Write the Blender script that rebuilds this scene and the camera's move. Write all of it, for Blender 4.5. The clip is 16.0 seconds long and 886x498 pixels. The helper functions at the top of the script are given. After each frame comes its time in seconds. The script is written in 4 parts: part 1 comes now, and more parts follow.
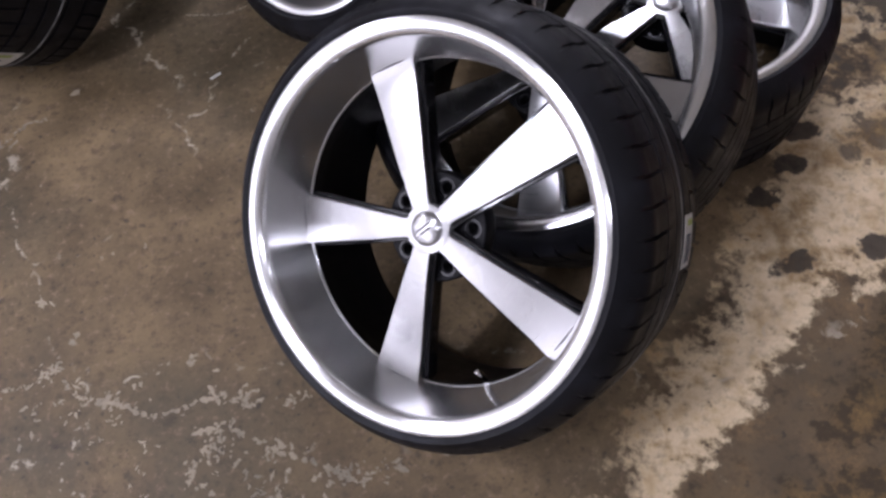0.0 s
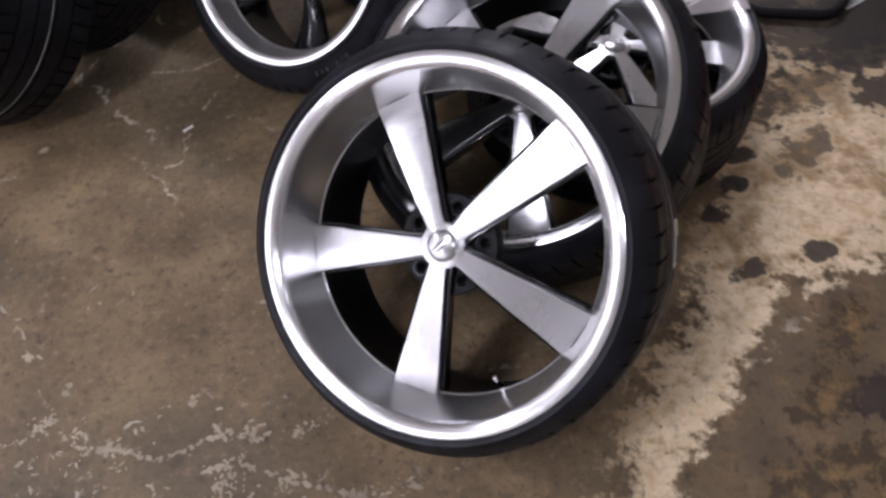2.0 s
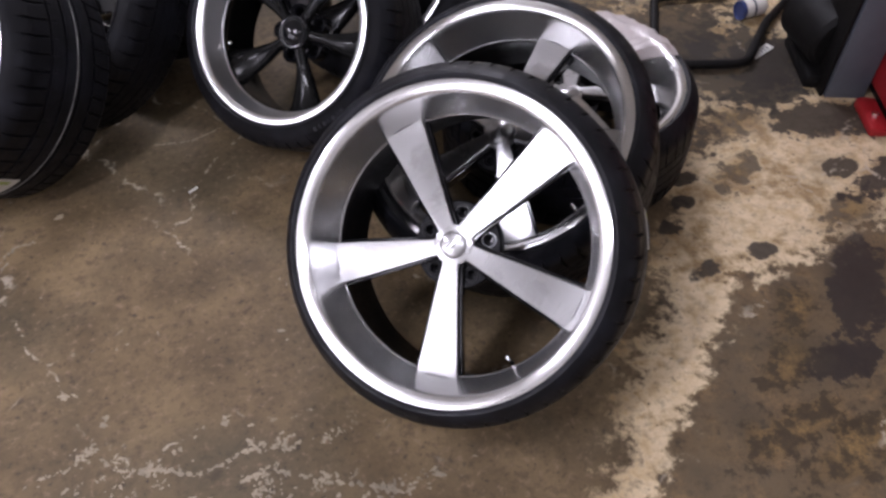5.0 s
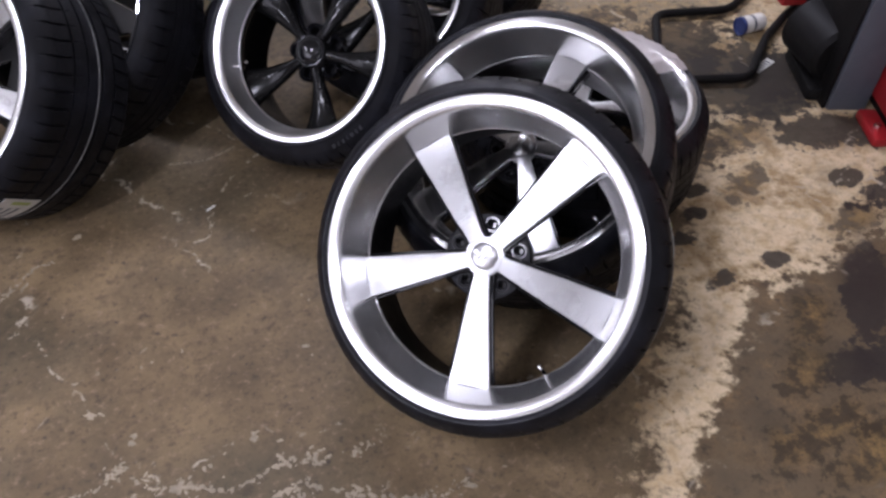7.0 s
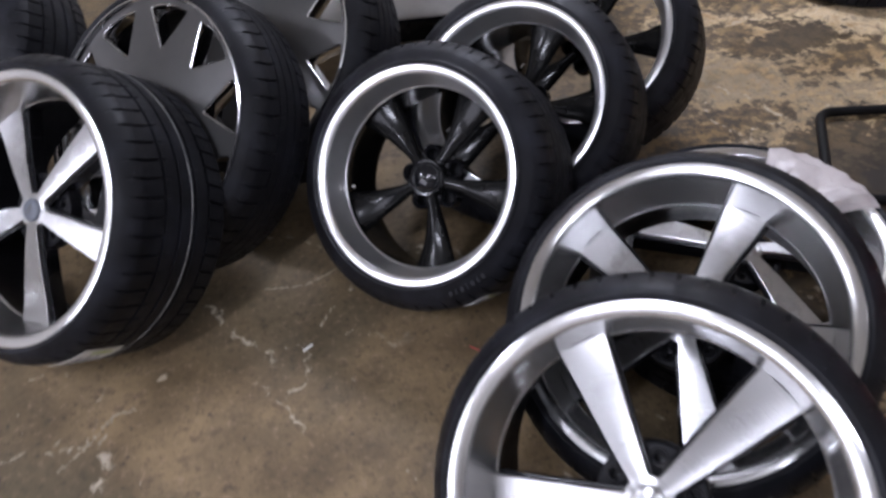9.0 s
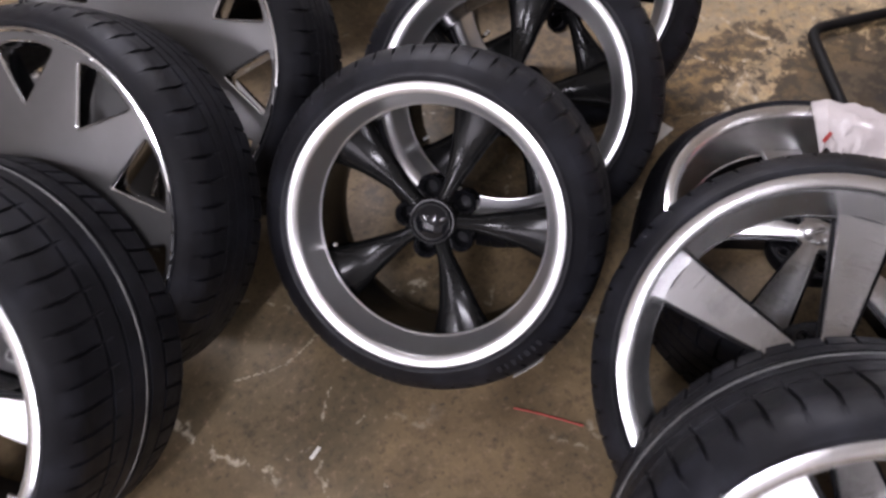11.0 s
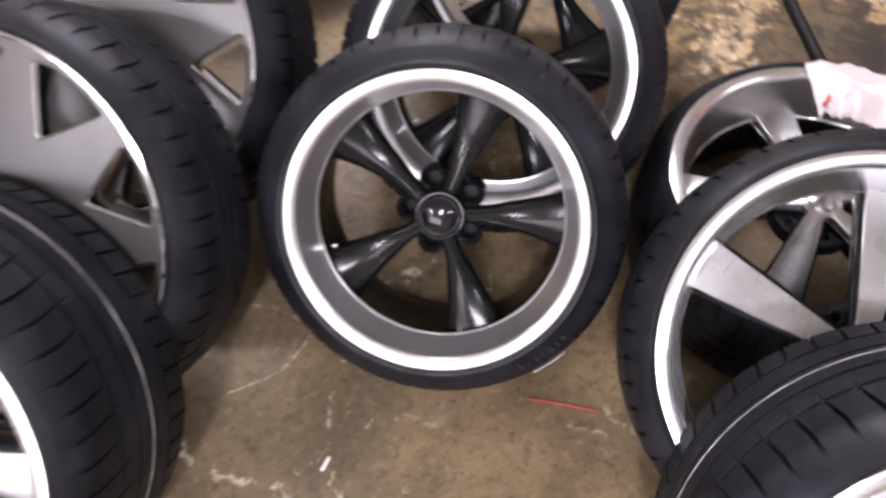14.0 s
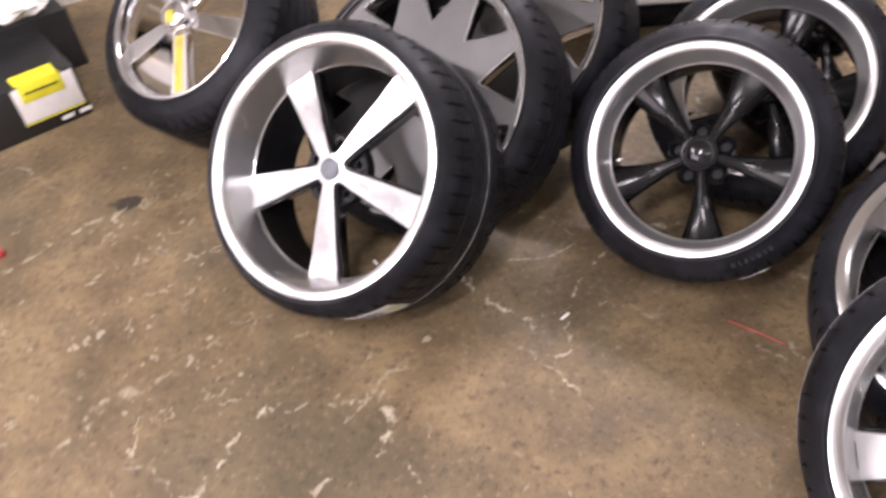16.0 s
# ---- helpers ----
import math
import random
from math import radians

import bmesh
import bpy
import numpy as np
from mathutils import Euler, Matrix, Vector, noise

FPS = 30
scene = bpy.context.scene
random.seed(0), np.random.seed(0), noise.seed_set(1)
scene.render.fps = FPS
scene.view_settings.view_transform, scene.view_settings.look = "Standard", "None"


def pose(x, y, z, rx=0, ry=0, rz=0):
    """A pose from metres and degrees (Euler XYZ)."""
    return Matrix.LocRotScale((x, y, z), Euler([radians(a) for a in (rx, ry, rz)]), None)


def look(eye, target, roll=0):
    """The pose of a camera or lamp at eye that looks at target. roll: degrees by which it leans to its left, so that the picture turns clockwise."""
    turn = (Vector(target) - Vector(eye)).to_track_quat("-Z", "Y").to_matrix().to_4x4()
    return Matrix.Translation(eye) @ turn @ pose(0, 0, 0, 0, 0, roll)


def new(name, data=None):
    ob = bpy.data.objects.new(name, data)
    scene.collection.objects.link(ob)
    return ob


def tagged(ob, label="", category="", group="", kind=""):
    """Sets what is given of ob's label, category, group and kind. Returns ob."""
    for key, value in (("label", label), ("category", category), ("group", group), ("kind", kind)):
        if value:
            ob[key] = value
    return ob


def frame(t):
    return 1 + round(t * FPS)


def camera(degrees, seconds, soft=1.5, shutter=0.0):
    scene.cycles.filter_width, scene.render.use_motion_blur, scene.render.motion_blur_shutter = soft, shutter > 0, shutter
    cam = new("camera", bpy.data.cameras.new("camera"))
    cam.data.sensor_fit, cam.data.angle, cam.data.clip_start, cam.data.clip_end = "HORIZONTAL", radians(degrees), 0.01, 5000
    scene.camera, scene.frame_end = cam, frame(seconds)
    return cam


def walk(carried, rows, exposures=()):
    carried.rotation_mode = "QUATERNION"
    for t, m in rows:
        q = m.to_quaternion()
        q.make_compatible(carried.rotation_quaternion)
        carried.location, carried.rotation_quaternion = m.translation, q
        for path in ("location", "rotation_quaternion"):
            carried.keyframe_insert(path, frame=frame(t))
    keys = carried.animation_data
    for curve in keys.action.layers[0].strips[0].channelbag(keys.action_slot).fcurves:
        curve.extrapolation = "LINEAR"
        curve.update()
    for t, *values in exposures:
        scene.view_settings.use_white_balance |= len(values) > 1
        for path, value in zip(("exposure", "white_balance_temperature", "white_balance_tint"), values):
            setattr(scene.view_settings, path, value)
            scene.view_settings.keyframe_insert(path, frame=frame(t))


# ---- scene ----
cam = camera(59.70, 16.0, 2.7, 0.8)
PATH = [
    (0, (0.0044, -0.0045, 1.4537), (-0.0983, 0.7344, 0.1524), -10.36),
    (0.5, (0.0006, -0.0066, 1.4592), (-0.0865, 0.7478, 0.1657), -7.87),
    (1, (-0.0046, -0.0133, 1.4662), (-0.0722, 0.7492, 0.1762), -6.00),
    (1.5, (-0.0425, -0.0388, 1.4760), (-0.0837, 0.7424, 0.1961), -5.65),
    (2, (-0.1737, -0.1085, 1.5006), (-0.0893, 0.7242, 0.2558), -2.13),
    (2.5, (-0.2292, -0.1791, 1.5147), (-0.0967, 0.6789, 0.2915), -1.62),
    (3, (-0.1780, -0.2459, 1.5399), (-0.0903, 0.6679, 0.3536), -3.98),
    (3.5, (-0.1603, -0.3131, 1.5494), (-0.1118, 0.6464, 0.3975), -5.31),
    (4, (-0.1838, -0.3328, 1.5532), (-0.1208, 0.6197, 0.3962), -4.58),
    (4.2, (-0.2224, -0.3455, 1.5561), (-0.0983, 0.6254, 0.4194), -2.41),
    (6.3, (-0.4200, -0.3661, 1.5723), (-0.1600, 0.5945, 0.4500), 0.07),
    (6.5, (-0.4237, -0.3576, 1.5788), (-0.1624, 0.6054, 0.4588), 0.38),
    (7, (-0.4439, -0.3632, 1.5693), (-0.1855, 0.6211, 0.4673), -0.40),
    (7.5, (-0.4418, -0.3222, 1.5673), (-0.1923, 0.6437, 0.4471), -0.14),
    (8, (-0.3991, -0.1523, 1.5591), (-0.2606, 0.8036, 0.4114), -6.04),
    (8.5, (-0.3829, -0.0168, 1.5893), (-0.3462, 1.0139, 0.5001), -7.14),
    (9, (-0.4362, 0.1023, 1.5775), (-0.3363, 1.1505, 0.5092), -5.06),
    (9.5, (-0.5590, 0.2744, 1.5684), (-0.3843, 1.2800, 0.4691), -5.18),
    (10, (-0.6064, 0.3813, 1.5569), (-0.3452, 1.3430, 0.4358), -3.74),
    (10.2, (-0.5813, 0.4273, 1.5433), (-0.3452, 1.3851, 0.4133), -6.00),
    (12.3, (-0.6660, 1.0301, 1.4578), (-0.2738, 1.6360, 0.1429), 0.90),
    (12.5, (-0.6770, 1.0421, 1.4519), (-0.2658, 1.6357, 0.1372), 1.93),
    (13, (-0.6979, 1.0680, 1.4462), (-0.2488, 1.6205, 0.1260), 6.01),
    (13.5, (-0.6911, 1.0328, 1.4416), (-0.2362, 1.5736, 0.1185), 6.72),
    (14, (-0.6841, 0.8641, 1.4840), (-0.3120, 1.5693, 0.2134), -1.71),
    (14.5, (-0.6996, 0.6096, 1.5258), (-0.4553, 1.4940, 0.3391), -7.74),
    (15, (-0.8779, 0.4117, 1.5803), (-0.6811, 1.3814, 0.4529), -7.87),
    (15.5, (-1.0621, 0.2035, 1.5920), (-0.9231, 1.2627, 0.5390), -5.96),
    (16, (-1.0635, 0.0815, 1.5823), (-1.0070, 1.1459, 0.5269), -4.55),
]
EXPOSURES = [(0.0, -0.34, 6080, 29), (4.0, -0.22, 6300, 29), (7.5, -0.2, 5950, 28), (8.5, -0.1, 5700, 25), (9.0, -0.05, 6000, 24), (10.0, -0.08, 6450, 26), (12.5, 0.98, 6450, 29), (14.0, 1.0, 6600, 30), (14.5, 1.0, 6750, 31), (15.0, 0.88, 6800, 30), (16.0, 0.77, 6820, 30)]
walk(cam, [(t, look(eye, target, roll)) for t, eye, target, roll in PATH], EXPOSURES)

# ---- light ----
world = bpy.data.worlds.new("world")
scene.world = world
world.use_nodes = True
wn = world.node_tree.nodes["Background"]
wn.inputs[0].default_value, wn.inputs[1].default_value = (0.75, 0.85, 1.0, 1), 0.12


def area_lamp(name, eye, target, sx, sy, watts, colour):
    d = bpy.data.lights.new(name, "AREA")
    d.shape, d.size, d.size_y, d.energy, d.color = "RECTANGLE", sx, sy, watts, colour
    ob = new(name, d)
    ob.matrix_world = look(eye, target)
    return ob


# the fluorescent fittings: place, turn and power
TUBES = [(0.55, 3.75, -25, 95), (-3.85, 0.95, 90, 66), (-1.85, -0.5, 36, 74), (0.0, -1.35, 0, 24), (2.6, -0.2, 0, 9)]
for tx, ty, turn, watts in TUBES:
    for half, z, depth, share, up in (("tube_light", 3.02, 0.16, 1.0, -1), ("tube_light_upper_half", 3.04, 0.06, 0.5, 1)):
        lamp = area_lamp(half, (tx, ty, z), (tx, ty + 0.001, z + up), 1.3, depth, watts * share, (0.90, 0.96, 1.0))
        lamp.matrix_world = Matrix.Translation((tx, ty, z)) @ pose(0, 0, 0, 0, 0, turn) @ Matrix.Translation((-tx, -ty, -z)) @ lamp.matrix_world
# broad fill lamp added in an unseen gap of the west wall, brightens the flanges
area_lamp("west_fill", (-4.55, -1.8, 2.0), (-1.0, -0.6, 0.9), 3.7, 1.9, 120, (0.95, 0.98, 1.0))

# ---- materials ----
def material(name, colour=(0.5, 0.5, 0.5), rough=0.5, metal=0.0, spec=0.5, coat=0.0, aniso=0.0):
    m = bpy.data.materials.new(name)
    m.use_nodes = True
    b = m.node_tree.nodes["Principled BSDF"]
    b.inputs["Base Color"].default_value = (*colour, 1)
    b.inputs["Roughness"].default_value = rough
    b.inputs["Metallic"].default_value = metal
    b.inputs["Specular IOR Level"].default_value = spec
    b.inputs["Coat Weight"].default_value = coat
    b.inputs["Coat Roughness"].default_value = 0.08
    b.inputs["Anisotropic"].default_value = aniso
    return m, m.node_tree, b


def add(tree, kind, **values):
    n = tree.nodes.new(kind)
    for k, v in values.items():
        n.inputs[k.replace("_", " ")].default_value = v
    return n


def noise_of(tree, source, scale, detail=6.0, rough=0.6):
    n = add(tree, "ShaderNodeTexNoise", Scale=scale, Detail=detail, Roughness=rough)
    tree.links.new(source, n.inputs["Vector"])
    return n.outputs[0]


def calc(tree, op, a, b=None, clamp=False):
    n = tree.nodes.new("ShaderNodeMath")
    n.operation, n.use_clamp = op, clamp
    for i, v in enumerate((a, b)):
        if v is None:
            continue
        if isinstance(v, (int, float)):
            n.inputs[i].default_value = v
        else:
            tree.links.new(v, n.inputs[i])
    return n.outputs[0]


def span(tree, value, lo, hi, a=0.0, b=1.0):
    n = add(tree, "ShaderNodeMapRange")
    n.interpolation_type = "SMOOTHSTEP"
    for i, v in enumerate((lo, hi, a, b)):
        n.inputs[i + 1].default_value = v
    tree.links.new(value, n.inputs[0])
    return n.outputs[0]


def blend(tree, factor, a, b):
    n = tree.nodes.new("ShaderNodeMix")
    n.data_type = "RGBA"
    if isinstance(factor, (int, float)):
        n.inputs[0].default_value = factor
    else:
        tree.links.new(factor, n.inputs[0])
    for i, v in ((6, a), (7, b)):
        if isinstance(v, tuple):
            n.inputs[i].default_value = (*v, 1)
        else:
            tree.links.new(v, n.inputs[i])
    return n.outputs[2]


def relief(tree, b, height, strength, distance):
    n = add(tree, "ShaderNodeBump", Strength=strength, Distance=distance)
    tree.links.new(height, n.inputs["Height"])
    tree.links.new(n.outputs[0], b.inputs["Normal"])


def object_coords(tree):
    return tree.nodes.new("ShaderNodeTexCoord").outputs["Object"]


def rubber_material():
    m, t, b = material("rubber", (0.02, 0.02, 0.022), 0.50, spec=0.17)
    p = object_coords(t)
    dusty_sheen = span(t, noise_of(t, p, 9.0), 0.42, 0.75)
    # lighter mottling; its blue tint imitates bluish light reflected by the rubber
    col = blend(t, dusty_sheen, (0.0055, 0.0055, 0.0068), (0.0130, 0.0138, 0.0178))
    t.links.new(col, b.inputs["Base Color"])
    t.links.new(span(t, noise_of(t, p, 25.0), 0.3, 0.7, 0.40, 0.60), b.inputs["Roughness"])
    relief(t, b, noise_of(t, p, 300.0, 3.0), 0.25, 0.001)
    return m


def brushed_material(name, colour, rough, aniso=0.75, turned=True, coat=0.0):
    """Machined aluminium: fine turned grooves that run round the wheel's axle."""
    m, t, b = material(name, colour, rough, 1.0, aniso=aniso, coat=coat)
    p = object_coords(t)
    sep = t.nodes.new("ShaderNodeSeparateXYZ")
    t.links.new(p, sep.inputs[0])
    rad = calc(t, "SQRT", calc(t, "ADD", calc(t, "MULTIPLY", sep.outputs[0], sep.outputs[0]), calc(t, "MULTIPLY", sep.outputs[1], sep.outputs[1])))
    along = calc(t, "ADD", rad, calc(t, "MULTIPLY", sep.outputs[2], 0.7))
    vec = t.nodes.new("ShaderNodeCombineXYZ")
    t.links.new(along, vec.inputs[0])
    grooves = noise_of(t, vec.outputs[0], 900.0, 2.0, 0.7)
    smudge = noise_of(t, p, 14.0, 5.0)
    t.links.new(blend(t, span(t, smudge, 0.35, 0.7), colour, tuple(c * 0.94 for c in colour)), b.inputs["Base Color"])
    t.links.new(calc(t, "ADD", span(t, smudge, 0.3, 0.75, rough * 0.96, rough * 1.05), calc(t, "MULTIPLY", grooves, 0.08)), b.inputs["Roughness"])
    relief(t, b, grooves, 0.05, 0.0005)
    # the grooves run round the axle, so the gloss spreads along the radius
    radial = t.nodes.new("ShaderNodeCombineXYZ")
    t.links.new(sep.outputs[0], radial.inputs[0])
    t.links.new(sep.outputs[1], radial.inputs[1])
    turn = t.nodes.new("ShaderNodeVectorTransform")
    turn.vector_type, turn.convert_from, turn.convert_to = "VECTOR", "OBJECT", "WORLD"
    t.links.new(radial.outputs[0], turn.inputs[0])
    t.links.new(turn.outputs[0], b.inputs["Tangent"])
    return m


def painted(name, colour, rough, coat=0.0, metal=0.0, wear=0.15, spec=0.5):
    m, t, b = material(name, colour, rough, metal, coat=coat, spec=spec)
    p = object_coords(t)
    n = noise_of(t, p, 18.0)
    t.links.new(blend(t, span(t, n, 0.35, 0.75), colour, tuple(min(1, c * (1 - wear) + 0.02 * wear) for c in colour)), b.inputs["Base Color"])
    t.links.new(span(t, noise_of(t, p, 60.0), 0.3, 0.7, rough * 0.92, min(1, rough * 1.1)), b.inputs["Roughness"])
    return m


def floor_material():
    m, t, b = material("stained_concrete", (0.2, 0.16, 0.12), 0.5, spec=0.3)
    p = object_coords(t)
    sep = t.nodes.new("ShaderNodeSeparateXYZ")
    t.links.new(p, sep.inputs[0])
    x, y = sep.outputs[0], sep.outputs[1]
    big, mid, fine, grit = noise_of(t, p, 1.7, 5.0), noise_of(t, p, 5.5, 8.0, 0.65), noise_of(t, p, 22.0, 8.0, 0.7), noise_of(t, p, 120.0, 4.0)
    # bare brown concrete
    bare = blend(t, span(t, mid, 0.30, 0.70), (0.082, 0.056, 0.028), (0.212, 0.148, 0.074))
    bare = blend(t, span(t, big, 0.45, 0.62, 0.0, 0.7), bare, (0.082, 0.066, 0.038))
    bare = blend(t, span(t, fine, 0.50, 0.70, 0.0, 0.75), bare, (0.040, 0.027, 0.018))
    chips = noise_of(t, p, 46.0, 5.0, 0.65)
    bare = blend(t, span(t, chips, 0.54, 0.68, 0.0, 0.55), bare, (0.245, 0.165, 0.105))
    bare = blend(t, span(t, chips, 0.33, 0.44, 0.6, 0.0), bare, (0.034, 0.023, 0.016))

    def blob(cx, cy, rx, ry, turn, ragged=0.9, soft=0.16):
        """Stains and one painted shade: an oval with a ragged edge."""
        c, w = math.cos(radians(turn)), math.sin(radians(turn))
        dx, dy = calc(t, "SUBTRACT", x, cx), calc(t, "SUBTRACT", y, cy)
        u = calc(t, "DIVIDE", calc(t, "ADD", calc(t, "MULTIPLY", dx, c), calc(t, "MULTIPLY", dy, w)), rx)
        v = calc(t, "DIVIDE", calc(t, "SUBTRACT", calc(t, "MULTIPLY", dy, c), calc(t, "MULTIPLY", dx, w)), ry)
        d = calc(t, "SQRT", calc(t, "ADD", calc(t, "MULTIPLY", u, u), calc(t, "MULTIPLY", v, v)))
        k = calc(t, "ADD", calc(t, "MULTIPLY", calc(t, "SUBTRACT", mid, 0.5), 2.2 * ragged), calc(t, "MULTIPLY", calc(t, "SUBTRACT", fine, 0.5), 2.0 * ragged))
        return span(t, calc(t, "ADD", d, k), 1.0 - soft, 1.0 + soft, 1.0, 0.0)

    # old cream paint, worn through to stains
    edge = calc(t, "SUBTRACT", x, calc(t, "SUBTRACT", calc(t, "MULTIPLY", calc(t, "MINIMUM", y, 1.0), 0.671), 0.03))
    wob = calc(t, "ADD", calc(t, "MULTIPLY", calc(t, "SUBTRACT", mid, 0.5), 0.35), calc(t, "MULTIPLY", calc(t, "SUBTRACT", fine, 0.5), 0.35))
    zone = span(t, calc(t, "ADD", edge, wob), -0.03, 0.06)
    worn = span(t, calc(t, "ADD", calc(t, "MULTIPLY", noise_of(t, p, 4.0, 10.0, 0.72), 0.65), calc(t, "MULTIPLY", fine, 0.35)), 0.595, 0.655)
    cream = blend(t, span(t, fine, 0.35, 0.7), (0.70, 0.565, 0.37), (0.47, 0.340, 0.180))
    cream = blend(t, span(t, mid, 0.50, 0.64, 0.0, 0.7), cream, (0.25, 0.155, 0.06))
    brown = blend(t, span(t, fine, 0.4, 0.62), (0.13, 0.085, 0.045), (0.045, 0.034, 0.024))
    col = blend(t, zone, bare, blend(t, worn, cream, brown))
    rust = blend(t, span(t, fine, 0.42, 0.66), (0.040, 0.026, 0.012), (0.24, 0.150, 0.052))
    dull = blend(t, span(t, fine, 0.40, 0.64), (0.010, 0.008, 0.006), (0.052, 0.037, 0.021))
    for cx, cy, rx, ry, turn in ((1.12, 1.58, 0.26, 0.22, 20), (0.62, 1.24, 0.10, 0.20, -10), (0.95, 1.75, 0.30, 0.20, 30), (1.15, 2.45, 0.22, 0.10, 12), (0.60, 1.95, 0.18, 0.07, 20), (0.62, 0.74, 0.05, 0.03, 20)):
        col = blend(t, calc(t, "MULTIPLY", blob(cx, cy, rx, ry, turn), 0.92), col, dull)
    # the broad damp brown stain below the cream band
    low = calc(t, "MINIMUM", calc(t, "SUBTRACT", calc(t, "MULTIPLY", x, 1.10), 0.05), calc(t, "ADD", 0.70, calc(t, "MULTIPLY", calc(t, "MAXIMUM", calc(t, "SUBTRACT", x, 0.85), 0.0), 0.35)))
    damp = span(t, calc(t, "ADD", calc(t, "SUBTRACT", low, y), calc(t, "MULTIPLY", wob, 0.75)), -0.025, 0.03)
    olive = blend(t, span(t, mid, 0.34, 0.66), (0.050, 0.034, 0.018), (0.125, 0.085, 0.042))
    olive = blend(t, span(t, fine, 0.52, 0.70, 0.0, 0.8), olive, (0.024, 0.018, 0.013))
    olive = blend(t, span(t, noise_of(t, p, 8.0, 10.0, 0.78), 0.50, 0.66, 0.0, 0.75), olive, (0.20, 0.122, 0.050))
    olive = blend(t, span(t, noise_of(t, p, 12.0, 10.0, 0.80), 0.58, 0.68, 0.0, 0.7), olive, (0.32, 0.24, 0.135))
    col = blend(t, calc(t, "MULTIPLY", damp, 0.95), col, olive)
    col = blend(t, calc(t, "MULTIPLY", blob(0.72, 2.12, 0.75, 0.42, 10, 1.6, 0.35), 0.62), col, rust)
    for cx, cy, rx, ry, turn in ((0.766, 0.563, 0.09, 0.05, 40), (0.612, 0.269, 0.17, 0.05, 15), (0.70, 0.19, 0.16, 0.06, 15), (0.649, 0.411, 0.08, 0.05, 30), (1.10, 0.845, 0.12, 0.05, 20), (0.95, 1.27, 0.16, 0.07, 20), (0.86, 1.05, 0.12, 0.05, 35), (0.75, 1.30, 0.14, 0.12, 0), (1.1, 0.25, 0.2, 0.1, 20), (0.62, 1.98, 0.30, 0.09, 10), (0.97, 2.54, 0.14, 0.10, 15), (1.28, 2.29, 0.25, 0.10, 15), (0.75, 2.85, 0.50, 0.16, 10), (1.15, 2.75, 0.35, 0.12, 0)):
        col = blend(t, calc(t, "MULTIPLY", blob(cx, cy, rx, ry, turn, 1.5, 0.3), 0.85), col, rust)
    for cx, cy, rx, ry, turn in ((0.95, 0.58, 0.20, 0.065, 55), (0.81, 0.40, 0.09, 0.05, 10), (1.33, 0.95, 0.20, 0.06, 20)):
        col = blend(t, calc(t, "MULTIPLY", blob(cx, cy, rx, ry, turn, 0.9, 0.12), 0.93), col, (0.022, 0.016, 0.014))
    # oil; the blob at (1.26, 1.52) paints the shade under the machine
    for cx, cy, rx, ry, turn in ((0.79, 0.765, 0.045, 0.028, 10), (0.665, 0.985, 0.035, 0.03, 0), (0.70, 1.07, 0.05, 0.028, 10), (0.583, 0.894, 0.035, 0.03, 0), (1.176, 1.0, 0.06, 0.035, 20), (1.16, 1.38, 0.16, 0.07, 10), (1.30, 1.20, 0.24, 0.09, -10), (1.26, 1.52, 0.18, 0.15, 20), (1.05, 1.66, 0.06, 0.05, 0), (-1.95, 2.05, 0.05, 0.035, 0)):
        col = blend(t, calc(t, "MULTIPLY", blob(cx, cy, rx, ry, turn, 0.8, 0.1), 0.92), col, (0.020, 0.016, 0.013))
    col = blend(t, span(t, noise_of(t, p, 34.0, 9.0, 0.78), 0.48, 0.66, 0.0, 0.42), col, (0.030, 0.022, 0.015))
    col = blend(t, span(t, noise_of(t, p, 3.2, 7.0, 0.7), 0.50, 0.68, 0.0, 0.32), col, (0.066, 0.052, 0.027))
    specks = span(t, noise_of(t, p, 48.0, 3.0, 0.5), 0.66, 0.72, 0.0, 0.7)
    col = blend(t, specks, col, (0.035, 0.028, 0.022))
    # broken pale veins
    warp = t.nodes.new("ShaderNodeVectorMath")
    warp.operation = "MULTIPLY_ADD"
    nz = add(t, "ShaderNodeTexNoise", Scale=9.0, Detail=5.0)
    t.links.new(p, nz.inputs["Vector"])
    t.links.new(nz.outputs["Color"], warp.inputs[0])
    warp.inputs[1].default_value = (0.16, 0.16, 0.0)
    t.links.new(p, warp.inputs[2])
    vor = add(t, "ShaderNodeTexVoronoi", Scale=2.6)
    vor.feature = "DISTANCE_TO_EDGE"
    t.links.new(warp.outputs[0], vor.inputs["Vector"])
    vein = calc(t, "MULTIPLY", span(t, vor.outputs["Distance"], 0.0, 0.02, 1.0, 0.0), span(t, fine, 0.50, 0.56))
    vein = calc(t, "MULTIPLY", vein, span(t, big, 0.46, 0.56))
    col = blend(t, calc(t, "MULTIPLY", vein, 0.8), col, (0.46, 0.40, 0.31))
    col = blend(t, calc(t, "MULTIPLY", grit, 0.35), col, blend(t, 0.5, col, (0.08, 0.065, 0.05)))
    t.links.new(col, b.inputs["Base Color"])
    t.links.new(span(t, mid, 0.3, 0.7, 0.50, 0.72), b.inputs["Roughness"])
    h = calc(t, "ADD", calc(t, "MULTIPLY", fine, 0.6), calc(t, "MULTIPLY", grit, 0.25))
    relief(t, b, h, 0.35, 0.006)
    return m


